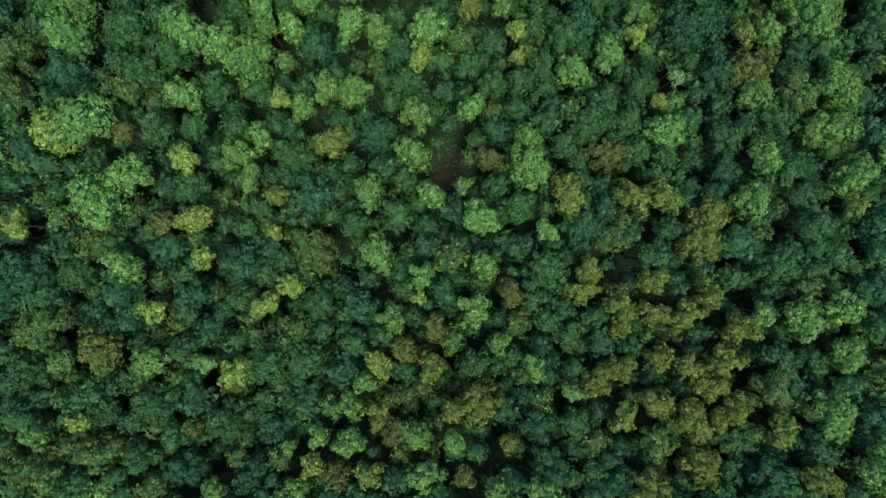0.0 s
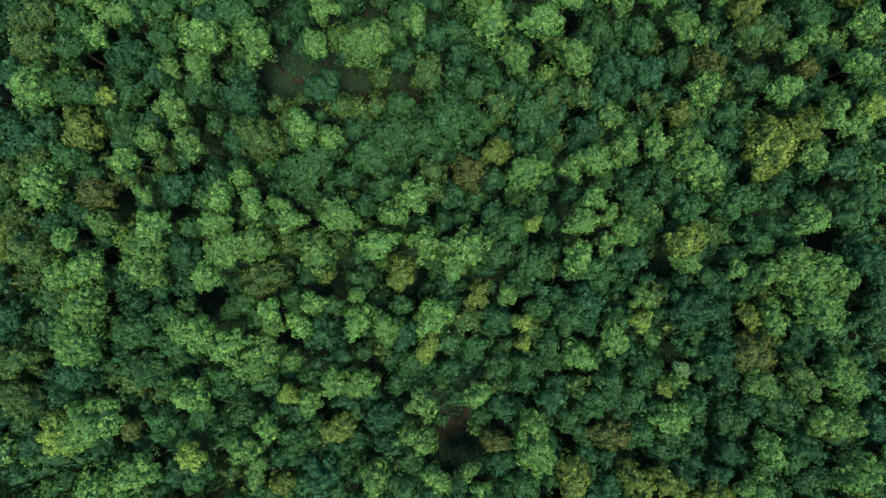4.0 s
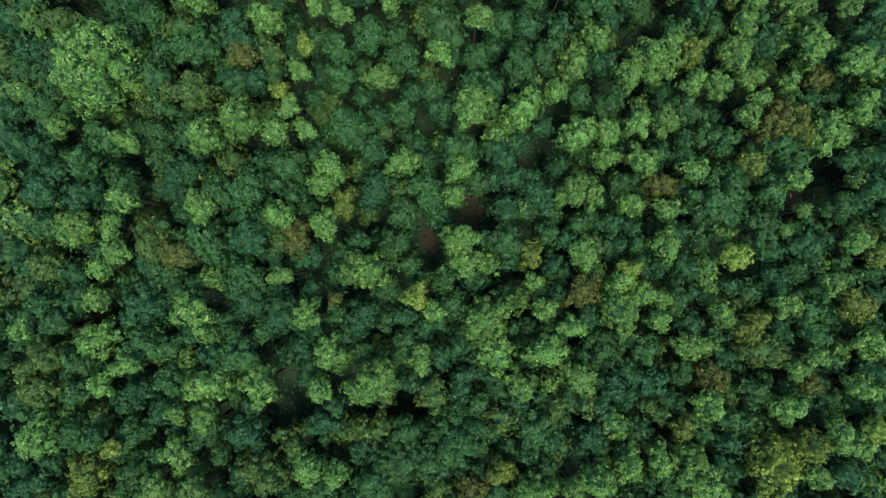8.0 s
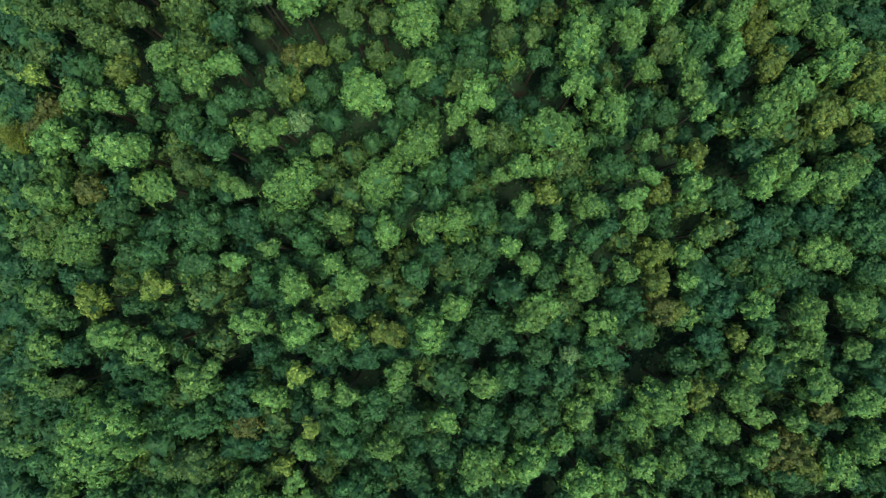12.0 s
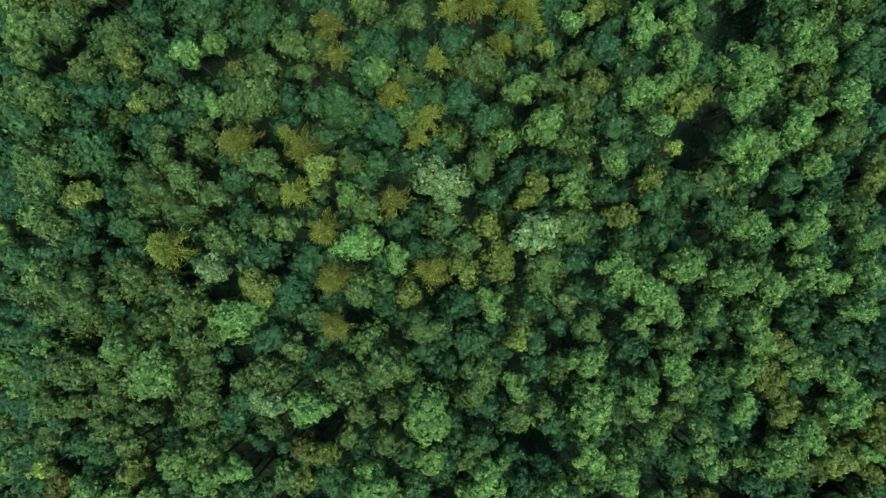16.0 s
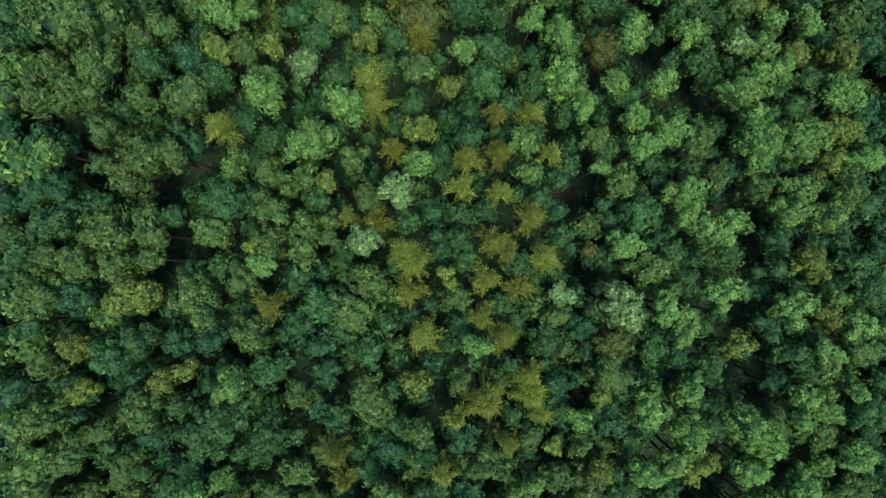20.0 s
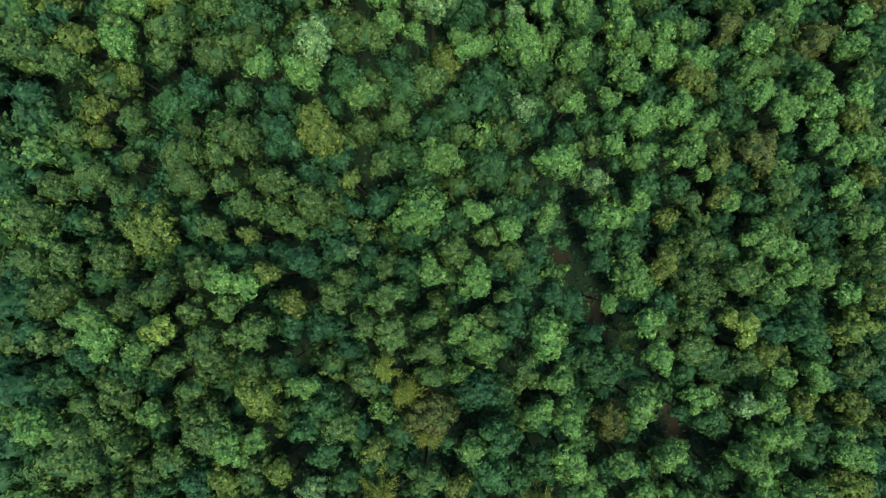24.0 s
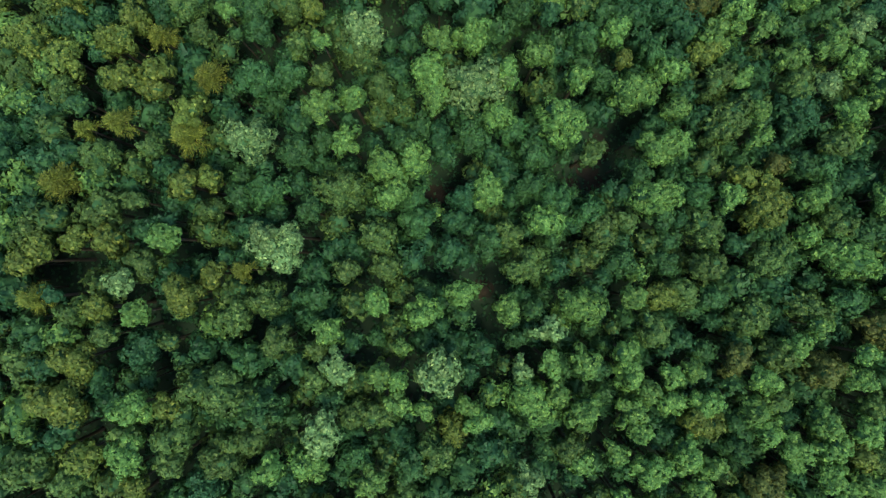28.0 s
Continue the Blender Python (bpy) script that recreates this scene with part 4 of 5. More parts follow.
# 180 to 220 m along the way
green(-49.7, 180.2, 1.7); olive(-43.7, 180.2, 1.6); dark(-41.1, 180.4, 1.6); bright(-15.4, 180.4, 1.4); mossy(-30.2, 180.5, 1.7)
olive(4.2, 180.5, 1.3); larch(-21.2, 180.6, 2.1); mossy(-18.3, 180.7, 0.9); green(20.6, 181.1, 1.9); mossy(-36.4, 181.3, 2.4); bright(9.6, 182.0, 2.0)
green(-27.7, 182.1, 1.8); mossy(-32.5, 182.1, 1.9); pale(-5.2, 182.1, 3.0); olive(5.7, 182.3, 1.4); green(24.1, 182.9, 2.3); lime(-18.4, 183.2, 1.7)
mossy(-47.8, 183.3, 3.0); olive(20.0, 183.4, 1.9); dark(3.8, 183.8, 2.3); mossy(-24.3, 183.8, 1.8); green(38.8, 183.8, 2.0); green(-12.6, 184.0, 1.5)
mossy(-15.2, 184.2, 1.5); mossy(-0.9, 184.2, 1.8); olive(50.0, 184.4, 1.7); mossy(-35.0, 184.6, 1.3); green(-43.0, 185.1, 3.0)
bright(33.2, 185.2, 1.9); larch(-20.0, 185.3, 2.5); bright(14.8, 185.6, 1.8); bright(41.8, 185.7, 1.8); larch(-27.1, 185.9, 2.5)
mossy(-34.5, 186.4, 1.1); larch(-21.7, 186.8, 1.2); larch(-7.9, 186.9, 1.5); lime(22.6, 187.2, 1.1); mossy(-30.1, 187.6, 0.8)
bright(31.2, 187.8, 2.3); dark(-11.9, 187.9, 2.0); dark(-36.6, 188.0, 2.1); bright(33.8, 188.0, 2.6); dark(-34.3, 188.4, 1.8); bright(6.5, 188.8, 2.4)
larch(-6.7, 189.4, 1.9); lime(-36.6, 189.4, 0.9); bright(-29.0, 189.6, 1.2); green(-0.3, 189.7, 1.9); bright(20.8, 189.9, 1.6)
mossy(46.3, 189.9, 2.8); bright(39.4, 190.2, 2.5); mossy(-25.9, 190.5, 2.9); green(-16.6, 190.5, 2.8); mossy(-35.4, 190.7, 1.5)
mossy(-48.7, 190.9, 2.6); dark(-21.9, 191.1, 1.7); dark(-42.3, 191.6, 2.0); larch(-10.6, 191.9, 2.2); dark(-47.0, 191.9, 1.8); dark(-3.1, 191.9, 2.1)
dark(51.7, 192.1, 2.5); mossy(10.9, 192.4, 2.7); bright(3.5, 192.6, 1.8); bright(31.5, 192.8, 2.0); bright(41.9, 193.0, 1.5); olive(24.9, 193.2, 2.3)
mossy(-19.8, 193.4, 1.1); bright(17.8, 193.4, 2.0); bright(-12.1, 193.5, 1.7); mossy(-43.1, 193.6, 1.9); russet(-27.1, 193.6, 0.9)
olive(-37.7, 193.8, 1.3); mossy(7.0, 194.1, 1.8); mossy(-24.5, 194.1, 1.6); olive(27.1, 194.2, 1.3); olive(12.0, 194.2, 1.7); bright(46.0, 194.6, 2.0)
bright(-31.5, 194.6, 1.6); mossy(-48.5, 194.7, 1.8); bright(21.6, 194.8, 1.8); larch(-16.5, 195.2, 1.5); bright(34.5, 195.2, 1.9)
larch(-5.9, 195.4, 1.7); bright(-28.9, 195.9, 1.3); mossy(-39.5, 196.1, 1.5); mossy(-1.4, 196.1, 2.9); mossy(-21.2, 196.2, 1.6)
mossy(42.2, 196.4, 2.2); mossy(-38.8, 196.9, 2.1); dark(-8.1, 197.0, 1.9); mossy(10.1, 197.2, 1.5); bright(-48.7, 197.3, 2.3); dark(-12.0, 197.4, 2.1)
bright(32.7, 197.6, 3.0); lime(6.5, 197.7, 1.0); mossy(-45.5, 197.9, 2.0); larch(1.4, 198.0, 2.0); bright(23.3, 198.2, 2.4); larch(-17.4, 198.4, 1.9)
mossy(36.0, 198.6, 2.1); mossy(4.0, 198.7, 1.7); green(-25.2, 198.8, 2.8); bright(38.3, 199.0, 1.5); green(49.0, 199.2, 3.1); dark(14.1, 199.5, 2.5)
mossy(-44.4, 199.8, 1.4); mossy(-8.8, 199.9, 1.7); bright(42.2, 200.1, 1.9); larch(4.8, 200.9, 2.1); bright(9.4, 200.9, 1.4); mossy(-41.1, 201.0, 1.4)
larch(-4.5, 201.3, 1.5); green(-30.1, 201.3, 4.1); bright(18.6, 201.5, 2.3); mossy(-47.8, 201.6, 2.5); bright(38.9, 201.8, 1.8)
bright(45.9, 202.5, 1.3); mossy(-13.7, 202.7, 2.4); bright(23.9, 202.9, 2.1); larch(-1.5, 203.0, 2.9); olive(12.7, 203.0, 1.4)
mossy(-37.5, 203.2, 2.3); larch(4.0, 203.4, 2.6); dark(-44.0, 204.1, 1.4); mossy(-25.9, 204.4, 0.8); mossy(-21.3, 204.5, 1.7)
olive(-43.9, 204.7, 1.6); mossy(-14.4, 204.9, 1.9); olive(-8.9, 205.2, 1.7); mossy(-4.3, 205.5, 1.5); mossy(13.9, 205.6, 2.7); larch(3.7, 205.6, 2.3)
bright(-28.0, 205.7, 1.7); green(27.3, 205.8, 2.6); olive(-35.6, 205.9, 1.5); mossy(-27.9, 206.6, 1.6); green(-25.0, 206.8, 2.6)
green(39.7, 207.0, 2.7); olive(-32.3, 207.4, 1.2); bright(42.0, 207.5, 1.7); mossy(-47.6, 207.6, 1.8); mossy(47.3, 207.7, 2.7)
green(19.3, 208.3, 2.3); olive(30.5, 208.4, 2.0); green(-40.8, 208.6, 2.4); russet(14.0, 209.0, 2.0); green(-14.1, 209.0, 1.8)
dark(-19.7, 209.1, 1.8); bright(-2.5, 209.4, 1.5); green(5.8, 209.4, 2.2); olive(-44.2, 209.6, 1.6); larch(0.7, 209.6, 2.4); dark(-34.3, 209.9, 2.0)
bright(22.9, 209.9, 1.4); dark(-30.8, 210.1, 1.8); green(-38.3, 210.4, 2.1); bright(46.5, 210.4, 2.1); larch(-8.3, 210.4, 2.5); dark(10.2, 210.6, 2.1)
green(26.5, 210.6, 1.6); mossy(-26.4, 210.8, 2.1); bright(23.4, 211.8, 1.8); olive(42.9, 212.1, 1.9); larch(-1.9, 212.3, 2.0); mossy(7.1, 212.4, 1.5)
bright(38.2, 213.0, 2.5); pale(15.4, 213.2, 2.7); mossy(-16.1, 213.3, 2.6); bright(21.1, 213.3, 2.2); green(-19.2, 213.9, 2.3)
bright(43.5, 214.0, 1.2); mossy(-32.1, 214.1, 2.9); larch(-24.3, 214.1, 2.0); mossy(-4.7, 214.3, 1.8); dark(-45.1, 214.4, 2.3); pale(7.8, 214.9, 1.5)
green(49.3, 214.9, 2.9); olive(-37.8, 215.0, 2.4); bright(28.4, 215.1, 2.4); mossy(-48.2, 215.2, 2.8); larch(-9.8, 215.4, 2.1); larch(2.5, 215.7, 2.1)
lime(-5.3, 216.2, 0.7); mossy(-14.4, 216.4, 2.3); larch(-1.4, 216.7, 2.1); mossy(-27.2, 216.8, 2.1); lime(-5.9, 217.2, 1.0); green(48.3, 217.9, 2.7)
green(-30.0, 217.9, 1.4); mossy(-40.0, 218.0, 1.9); mossy(19.3, 218.0, 2.7); mossy(-43.5, 218.2, 1.9); bright(-25.0, 218.2, 1.5)
olive(41.2, 218.4, 2.2); mossy(-36.3, 218.4, 1.6); green(2.4, 218.4, 1.8); larch(-9.6, 218.6, 2.5); mossy(-46.8, 218.7, 1.6); green(-3.7, 218.8, 1.7)
larch(5.6, 219.0, 2.4); mossy(-21.0, 219.4, 1.8); green(22.4, 219.5, 1.7); larch(-10.5, 219.8, 2.2); larch(1.0, 219.8, 2.1); lime(-26.0, 219.9, 0.9)

# 220 to 260 m along the way
russet(11.2, 220.0, 1.0); bright(15.5, 220.7, 1.9); pale(-14.6, 220.7, 1.8); mossy(-24.5, 220.7, 2.0); larch(-0.3, 220.8, 2.0)
mossy(-36.0, 221.0, 1.9); mossy(-18.4, 221.0, 1.1); green(-4.4, 221.0, 1.9); mossy(-40.8, 221.5, 2.7); mossy(-30.5, 221.6, 2.1)
green(7.8, 221.7, 1.5); green(-47.2, 222.2, 2.5); mossy(-21.1, 222.2, 2.1); bright(25.7, 222.8, 2.2); larch(-13.5, 222.9, 2.0)
mossy(-18.3, 223.0, 1.2); green(-10.4, 223.0, 1.6); mossy(-36.7, 223.0, 1.7); bright(29.2, 223.1, 2.3); green(-34.8, 223.2, 1.6)
larch(-16.3, 223.4, 1.4); larch(4.0, 223.5, 2.5); mossy(-24.5, 224.3, 1.8); green(18.2, 224.5, 2.5); dark(7.2, 224.5, 1.8); bright(43.2, 224.6, 2.1)
bright(23.7, 224.9, 1.8); green(-30.0, 225.0, 3.0); bright(37.9, 225.2, 2.2); green(-20.1, 225.3, 1.6); mossy(-14.4, 225.7, 1.8)
dark(-47.3, 226.2, 2.5); pale(-11.3, 226.2, 1.9); larch(0.3, 226.5, 2.1); olive(-18.7, 227.0, 1.2); bright(23.6, 227.0, 2.4); larch(-4.2, 227.1, 2.0)
bright(38.9, 227.5, 2.3); mossy(-21.1, 227.5, 1.5); mossy(-39.3, 227.6, 2.6); mossy(-24.6, 227.9, 2.0); mossy(46.1, 228.2, 2.8)
mossy(15.5, 228.6, 2.3); mossy(41.4, 228.8, 1.7); bright(3.6, 228.8, 1.5); bright(-9.2, 229.4, 1.8); mossy(27.9, 229.4, 1.6); mossy(-34.2, 229.5, 1.5)
bright(12.1, 229.7, 1.4); bright(-46.2, 229.7, 1.5); mossy(-15.8, 229.8, 1.7); mossy(-37.3, 229.9, 2.6); larch(-3.2, 230.2, 2.3)
dark(-46.0, 230.6, 1.3); larch(0.3, 230.9, 2.2); larch(-11.6, 231.0, 2.0); larch(6.3, 231.3, 1.9); dark(-49.3, 231.3, 1.7); bright(-20.3, 231.5, 2.7)
green(-24.8, 231.8, 2.0); olive(44.2, 232.0, 1.8); bright(47.6, 232.0, 2.0); bright(2.9, 232.2, 1.9); mossy(-41.6, 232.2, 2.0)
bright(17.7, 232.4, 1.9); larch(-29.6, 232.6, 2.5); olive(-8.9, 233.3, 1.8); bright(33.2, 233.3, 2.9); mossy(25.5, 233.5, 2.3)
mossy(12.2, 233.9, 1.9); bright(39.2, 234.4, 3.0); bright(21.6, 234.8, 2.2); larch(-0.3, 235.6, 1.8); mossy(-48.5, 235.6, 2.2)
mossy(-43.2, 235.7, 1.6); mossy(-37.9, 235.7, 1.6); mossy(-33.3, 235.7, 2.3); olive(45.6, 235.8, 2.4); bright(-16.8, 235.9, 2.4)
larch(-13.9, 235.9, 2.6); mossy(-44.7, 236.0, 1.9); bright(17.0, 236.1, 1.8); larch(4.0, 236.1, 2.1); bright(-24.9, 236.2, 2.2)
green(8.7, 236.9, 1.9); bright(10.3, 236.9, 1.5); bright(33.3, 237.1, 2.3); green(-31.0, 238.3, 2.0); mossy(-25.4, 238.3, 1.4)
mossy(-46.8, 238.4, 1.9); bright(10.1, 238.4, 1.4); olive(-5.4, 238.6, 1.5); larch(-14.4, 238.7, 2.5); mossy(-42.3, 238.9, 2.2)
green(16.1, 238.9, 1.6); green(-37.3, 239.4, 2.0); pale(-21.0, 239.6, 1.7); green(-1.5, 239.6, 2.5); bright(30.8, 240.1, 2.3); green(4.1, 240.1, 2.2)
mossy(-9.3, 240.2, 1.8); bright(14.2, 240.2, 1.7); dark(-33.4, 240.3, 2.0); bright(44.6, 240.3, 2.4); bright(7.7, 240.5, 2.5)
bright(20.6, 240.7, 2.1); olive(-30.3, 241.1, 1.5); mossy(-27.7, 241.5, 2.0); olive(-24.7, 241.5, 1.4); mossy(-38.4, 241.6, 1.9)
bright(34.0, 242.0, 2.7); green(41.2, 242.7, 1.7); bright(-4.2, 242.8, 1.7); bright(36.5, 242.9, 2.0); green(-20.3, 243.0, 1.6)
green(-49.9, 243.0, 1.9); mossy(-35.9, 243.3, 1.7); olive(-14.9, 243.4, 1.5); green(-0.7, 243.5, 2.5); green(26.6, 244.3, 3.0)
mossy(-44.1, 244.4, 4.3); larch(-9.0, 244.6, 2.7); russet(13.1, 244.8, 2.1); bright(-29.9, 244.9, 2.2); bright(-27.2, 245.0, 1.4)
dark(-16.5, 245.2, 1.4); olive(39.0, 245.4, 1.7); bright(7.4, 245.7, 2.1); olive(45.9, 245.7, 2.4); bright(34.5, 245.7, 2.3); green(-22.3, 245.8, 1.8)
mossy(-18.6, 245.8, 2.0); pale(30.8, 246.3, 1.5); russet(-9.0, 246.5, 2.8); mossy(-32.4, 246.6, 2.5); bright(4.0, 246.7, 1.6)
bright(17.0, 246.8, 2.5); bright(-48.3, 247.0, 2.3); bright(24.8, 247.2, 2.0); green(-20.9, 248.1, 2.4); bright(-37.1, 248.4, 2.1)
dark(-3.3, 248.8, 2.8); mossy(-44.3, 248.8, 1.9); larch(-11.6, 249.3, 2.3); bright(40.9, 249.7, 1.7); olive(-27.0, 249.8, 2.3)
bright(36.1, 249.9, 1.6); green(23.0, 250.1, 1.6); mossy(-41.7, 250.1, 2.5); green(29.1, 250.3, 1.6); bright(6.1, 250.4, 1.8)
bright(-22.6, 250.5, 1.5); green(12.4, 250.5, 2.1); mossy(-33.9, 250.6, 1.5); mossy(2.4, 250.8, 1.8); mossy(-8.6, 251.1, 1.5); mossy(47.2, 251.1, 2.4)
mossy(-16.3, 251.2, 2.0); green(-48.2, 251.2, 2.5); green(26.8, 251.6, 2.6); mossy(31.8, 251.7, 1.9); green(11.0, 251.9, 2.6)
larch(-13.9, 252.1, 2.0); green(-41.0, 252.3, 1.9); olive(34.4, 252.3, 1.7); mossy(-27.6, 252.6, 1.3); bright(19.2, 252.7, 2.9)
mossy(-36.3, 253.1, 1.5); mossy(24.8, 253.3, 2.4); mossy(-32.3, 253.5, 2.4); mossy(-9.0, 253.9, 2.1); dark(-45.0, 254.0, 2.1); dark(-17.9, 254.1, 1.6)
bright(-38.5, 254.7, 1.6); green(40.3, 254.9, 3.1); bright(-3.1, 255.1, 2.3); lime(31.1, 255.1, 1.5); dark(11.2, 255.2, 1.5); mossy(-47.0, 255.2, 1.3)
dark(35.9, 255.3, 2.0); bright(5.0, 255.5, 2.6); mossy(-48.8, 255.7, 1.6); mossy(-13.2, 256.0, 2.1); mossy(-33.0, 256.0, 1.5); olive(46.5, 256.1, 2.6)
bright(-43.1, 256.1, 2.2); mossy(-29.9, 256.1, 1.2); mossy(-27.8, 256.4, 2.0); bright(-5.2, 256.7, 1.7); lime(30.7, 256.8, 1.5)
bright(18.2, 256.9, 2.5); lime(-36.7, 256.9, 1.6); mossy(24.3, 256.9, 2.0); dark(-21.2, 256.9, 2.1); mossy(-16.4, 257.0, 1.6); lime(28.5, 257.4, 1.2)
mossy(-2.2, 257.4, 1.5); mossy(-9.1, 257.6, 1.2); green(39.9, 257.8, 2.1); bright(-44.0, 258.5, 1.7); mossy(-34.6, 258.8, 1.7)
mossy(-31.0, 259.0, 1.7); bright(13.0, 259.2, 2.3); olive(-24.0, 259.3, 1.5); mossy(-41.0, 259.3, 1.5); mossy(-49.8, 259.5, 1.9)
mossy(-8.3, 259.5, 1.1)

# 260 to 300 m along the way
mossy(-0.3, 260.1, 1.0); mossy(-14.1, 260.1, 1.8); bright(45.3, 260.2, 1.6); mossy(-19.7, 260.2, 1.9); olive(48.7, 260.2, 1.7)
mossy(-47.8, 260.8, 1.9); mossy(-37.7, 260.8, 2.0); bright(34.9, 260.8, 1.7); mossy(25.1, 261.4, 3.1); bright(-28.5, 261.8, 1.7)
bright(-3.7, 262.2, 2.1); bright(-31.1, 262.2, 1.7); mossy(31.9, 262.4, 2.6); mossy(-18.5, 262.5, 1.3); bright(16.3, 262.6, 2.8)
olive(-26.4, 262.7, 1.3); green(2.8, 262.8, 1.9); mossy(-33.8, 263.0, 1.9); bright(38.3, 263.1, 2.0); olive(19.9, 263.2, 1.7)
bright(-8.7, 263.3, 1.8); bright(41.2, 263.5, 2.4); mossy(-14.0, 263.7, 1.3); mossy(-50.5, 264.0, 1.6); dark(-23.4, 264.2, 1.8)
mossy(-47.5, 264.2, 1.9); mossy(-43.0, 264.5, 2.2); olive(20.8, 264.9, 1.6); mossy(0.5, 265.0, 1.9); pale(-17.7, 265.3, 0.8); mossy(48.9, 265.4, 2.8)
mossy(-6.0, 265.5, 2.1); green(30.0, 265.8, 1.5); green(15.8, 266.3, 1.7); bright(36.4, 266.5, 2.4); green(7.3, 266.6, 1.0); mossy(25.8, 266.7, 2.6)
olive(-28.9, 267.1, 1.1); bright(33.3, 267.1, 2.4); bright(49.6, 267.2, 1.3); dark(-11.1, 267.2, 1.9); mossy(-2.1, 267.3, 1.5)
olive(-38.8, 267.5, 2.8); mossy(-32.7, 267.7, 1.5); mossy(-24.1, 268.0, 1.3); bright(0.4, 268.1, 1.6); mossy(-44.7, 268.2, 1.1)
mossy(-50.7, 268.5, 2.3); bright(47.3, 269.1, 2.2); dark(43.0, 269.3, 2.5); mossy(35.8, 269.3, 1.8); bright(5.0, 269.9, 1.7); green(10.8, 269.9, 1.6)
olive(21.4, 270.0, 1.5); bright(-10.4, 270.0, 3.2); bright(-3.6, 270.1, 1.6); bright(13.5, 270.2, 2.4); dark(-18.0, 270.4, 1.5)
mossy(-22.4, 270.6, 2.2); mossy(-29.4, 270.6, 1.7); mossy(-42.0, 271.4, 1.5); mossy(46.6, 271.6, 2.2); mossy(-48.6, 271.9, 1.9)
bright(16.8, 272.0, 1.5); mossy(24.1, 272.1, 1.5); bright(29.5, 272.1, 1.4); green(34.0, 272.2, 1.6); mossy(-35.3, 272.7, 2.1)
mossy(-31.5, 272.7, 1.4); mossy(-26.1, 272.8, 2.0); olive(28.4, 272.8, 1.7); mossy(-45.2, 273.1, 2.0); olive(-18.1, 273.5, 1.1)
bright(45.4, 273.8, 1.9); mossy(37.4, 274.0, 2.0); green(18.2, 274.1, 1.8); green(22.7, 274.2, 1.7); pale(11.4, 274.6, 1.6); mossy(-41.3, 275.0, 1.2)
mossy(-36.0, 275.1, 2.4); mossy(-14.8, 275.4, 1.4); green(-1.8, 275.6, 2.8); olive(48.7, 275.7, 1.6); mossy(-32.2, 275.7, 1.5)
bright(25.9, 275.9, 1.2); bright(-7.9, 276.6, 2.3); bright(6.6, 276.8, 2.6); olive(-44.6, 277.3, 1.4); olive(28.3, 277.4, 1.5)
bright(17.4, 277.6, 2.0); mossy(-47.7, 277.8, 1.7); mossy(-31.0, 278.2, 2.4); bright(23.2, 278.3, 2.3); mossy(-35.5, 278.7, 1.1)
russet(33.9, 278.8, 2.6); bright(44.1, 278.9, 1.5); mossy(10.9, 279.0, 1.6); bright(13.9, 279.0, 1.6); olive(-21.9, 279.2, 2.7)
dark(-26.3, 279.2, 1.6); mossy(-41.5, 279.5, 1.5); mossy(-5.4, 279.5, 1.5); bright(24.7, 279.7, 1.7); bright(47.4, 279.8, 2.5)
mossy(-16.8, 279.9, 1.9); olive(-45.2, 280.6, 1.6); russet(35.8, 280.6, 1.6); mossy(-13.1, 281.3, 2.1); bright(42.1, 281.3, 1.9)
green(-38.1, 281.7, 2.5); green(14.6, 281.9, 1.8); mossy(48.9, 282.4, 2.5); bright(26.3, 282.5, 1.7); bright(17.7, 282.5, 2.3)
bright(37.6, 283.0, 1.4); pale(1.9, 283.0, 1.6); bright(-17.1, 283.5, 1.9); olive(46.1, 283.6, 1.8); dark(-35.6, 283.8, 2.1); green(30.4, 283.9, 2.0)
bright(22.8, 284.0, 2.3); bright(8.5, 284.1, 1.7); olive(-42.0, 284.6, 1.4); green(-12.2, 284.7, 2.6); bright(37.3, 284.8, 2.0)
bright(42.0, 285.0, 2.2); bright(13.3, 285.1, 1.5); green(-19.0, 285.5, 2.2); mossy(-48.5, 285.5, 2.0); mossy(7.3, 285.6, 1.9)
bright(-28.0, 286.1, 1.7); mossy(-9.4, 286.2, 2.4); bright(-23.7, 286.2, 2.3); bright(47.6, 286.5, 2.2); mossy(-38.4, 286.7, 1.8)
bright(34.2, 286.9, 2.0); mossy(-52.5, 287.1, 2.6); green(31.3, 287.1, 2.5); mossy(-33.5, 287.2, 2.2); bright(16.4, 287.5, 1.6)
bright(41.9, 287.8, 2.5); mossy(-31.9, 287.9, 1.8); olive(25.0, 288.1, 2.4); bright(-42.8, 288.1, 2.1); olive(-47.2, 288.1, 1.8)
olive(-7.3, 288.5, 1.9); mossy(-30.0, 289.0, 2.2); pale(-22.3, 289.3, 2.3); mossy(49.2, 289.7, 2.0); bright(15.5, 289.7, 2.2); green(3.5, 289.8, 3.2)
bright(32.3, 289.8, 2.0); bright(-4.3, 290.0, 1.6); bright(9.0, 290.0, 2.3); mossy(-38.0, 290.1, 2.7); mossy(-43.3, 290.3, 1.8)
mossy(35.5, 290.5, 1.8); bright(25.3, 290.6, 2.0); bright(20.7, 290.8, 1.9); mossy(-16.1, 291.0, 1.9); mossy(-19.0, 291.1, 1.9)
bright(-5.5, 291.1, 1.6); bright(-10.9, 291.3, 1.3); bright(2.6, 291.5, 3.1); bright(-13.9, 292.3, 1.8); bright(17.6, 292.3, 1.7)
green(-30.1, 292.3, 3.4); bright(5.5, 292.4, 1.7); bright(-42.5, 292.7, 2.0); olive(-38.8, 292.9, 1.5); bright(46.4, 293.4, 2.0)
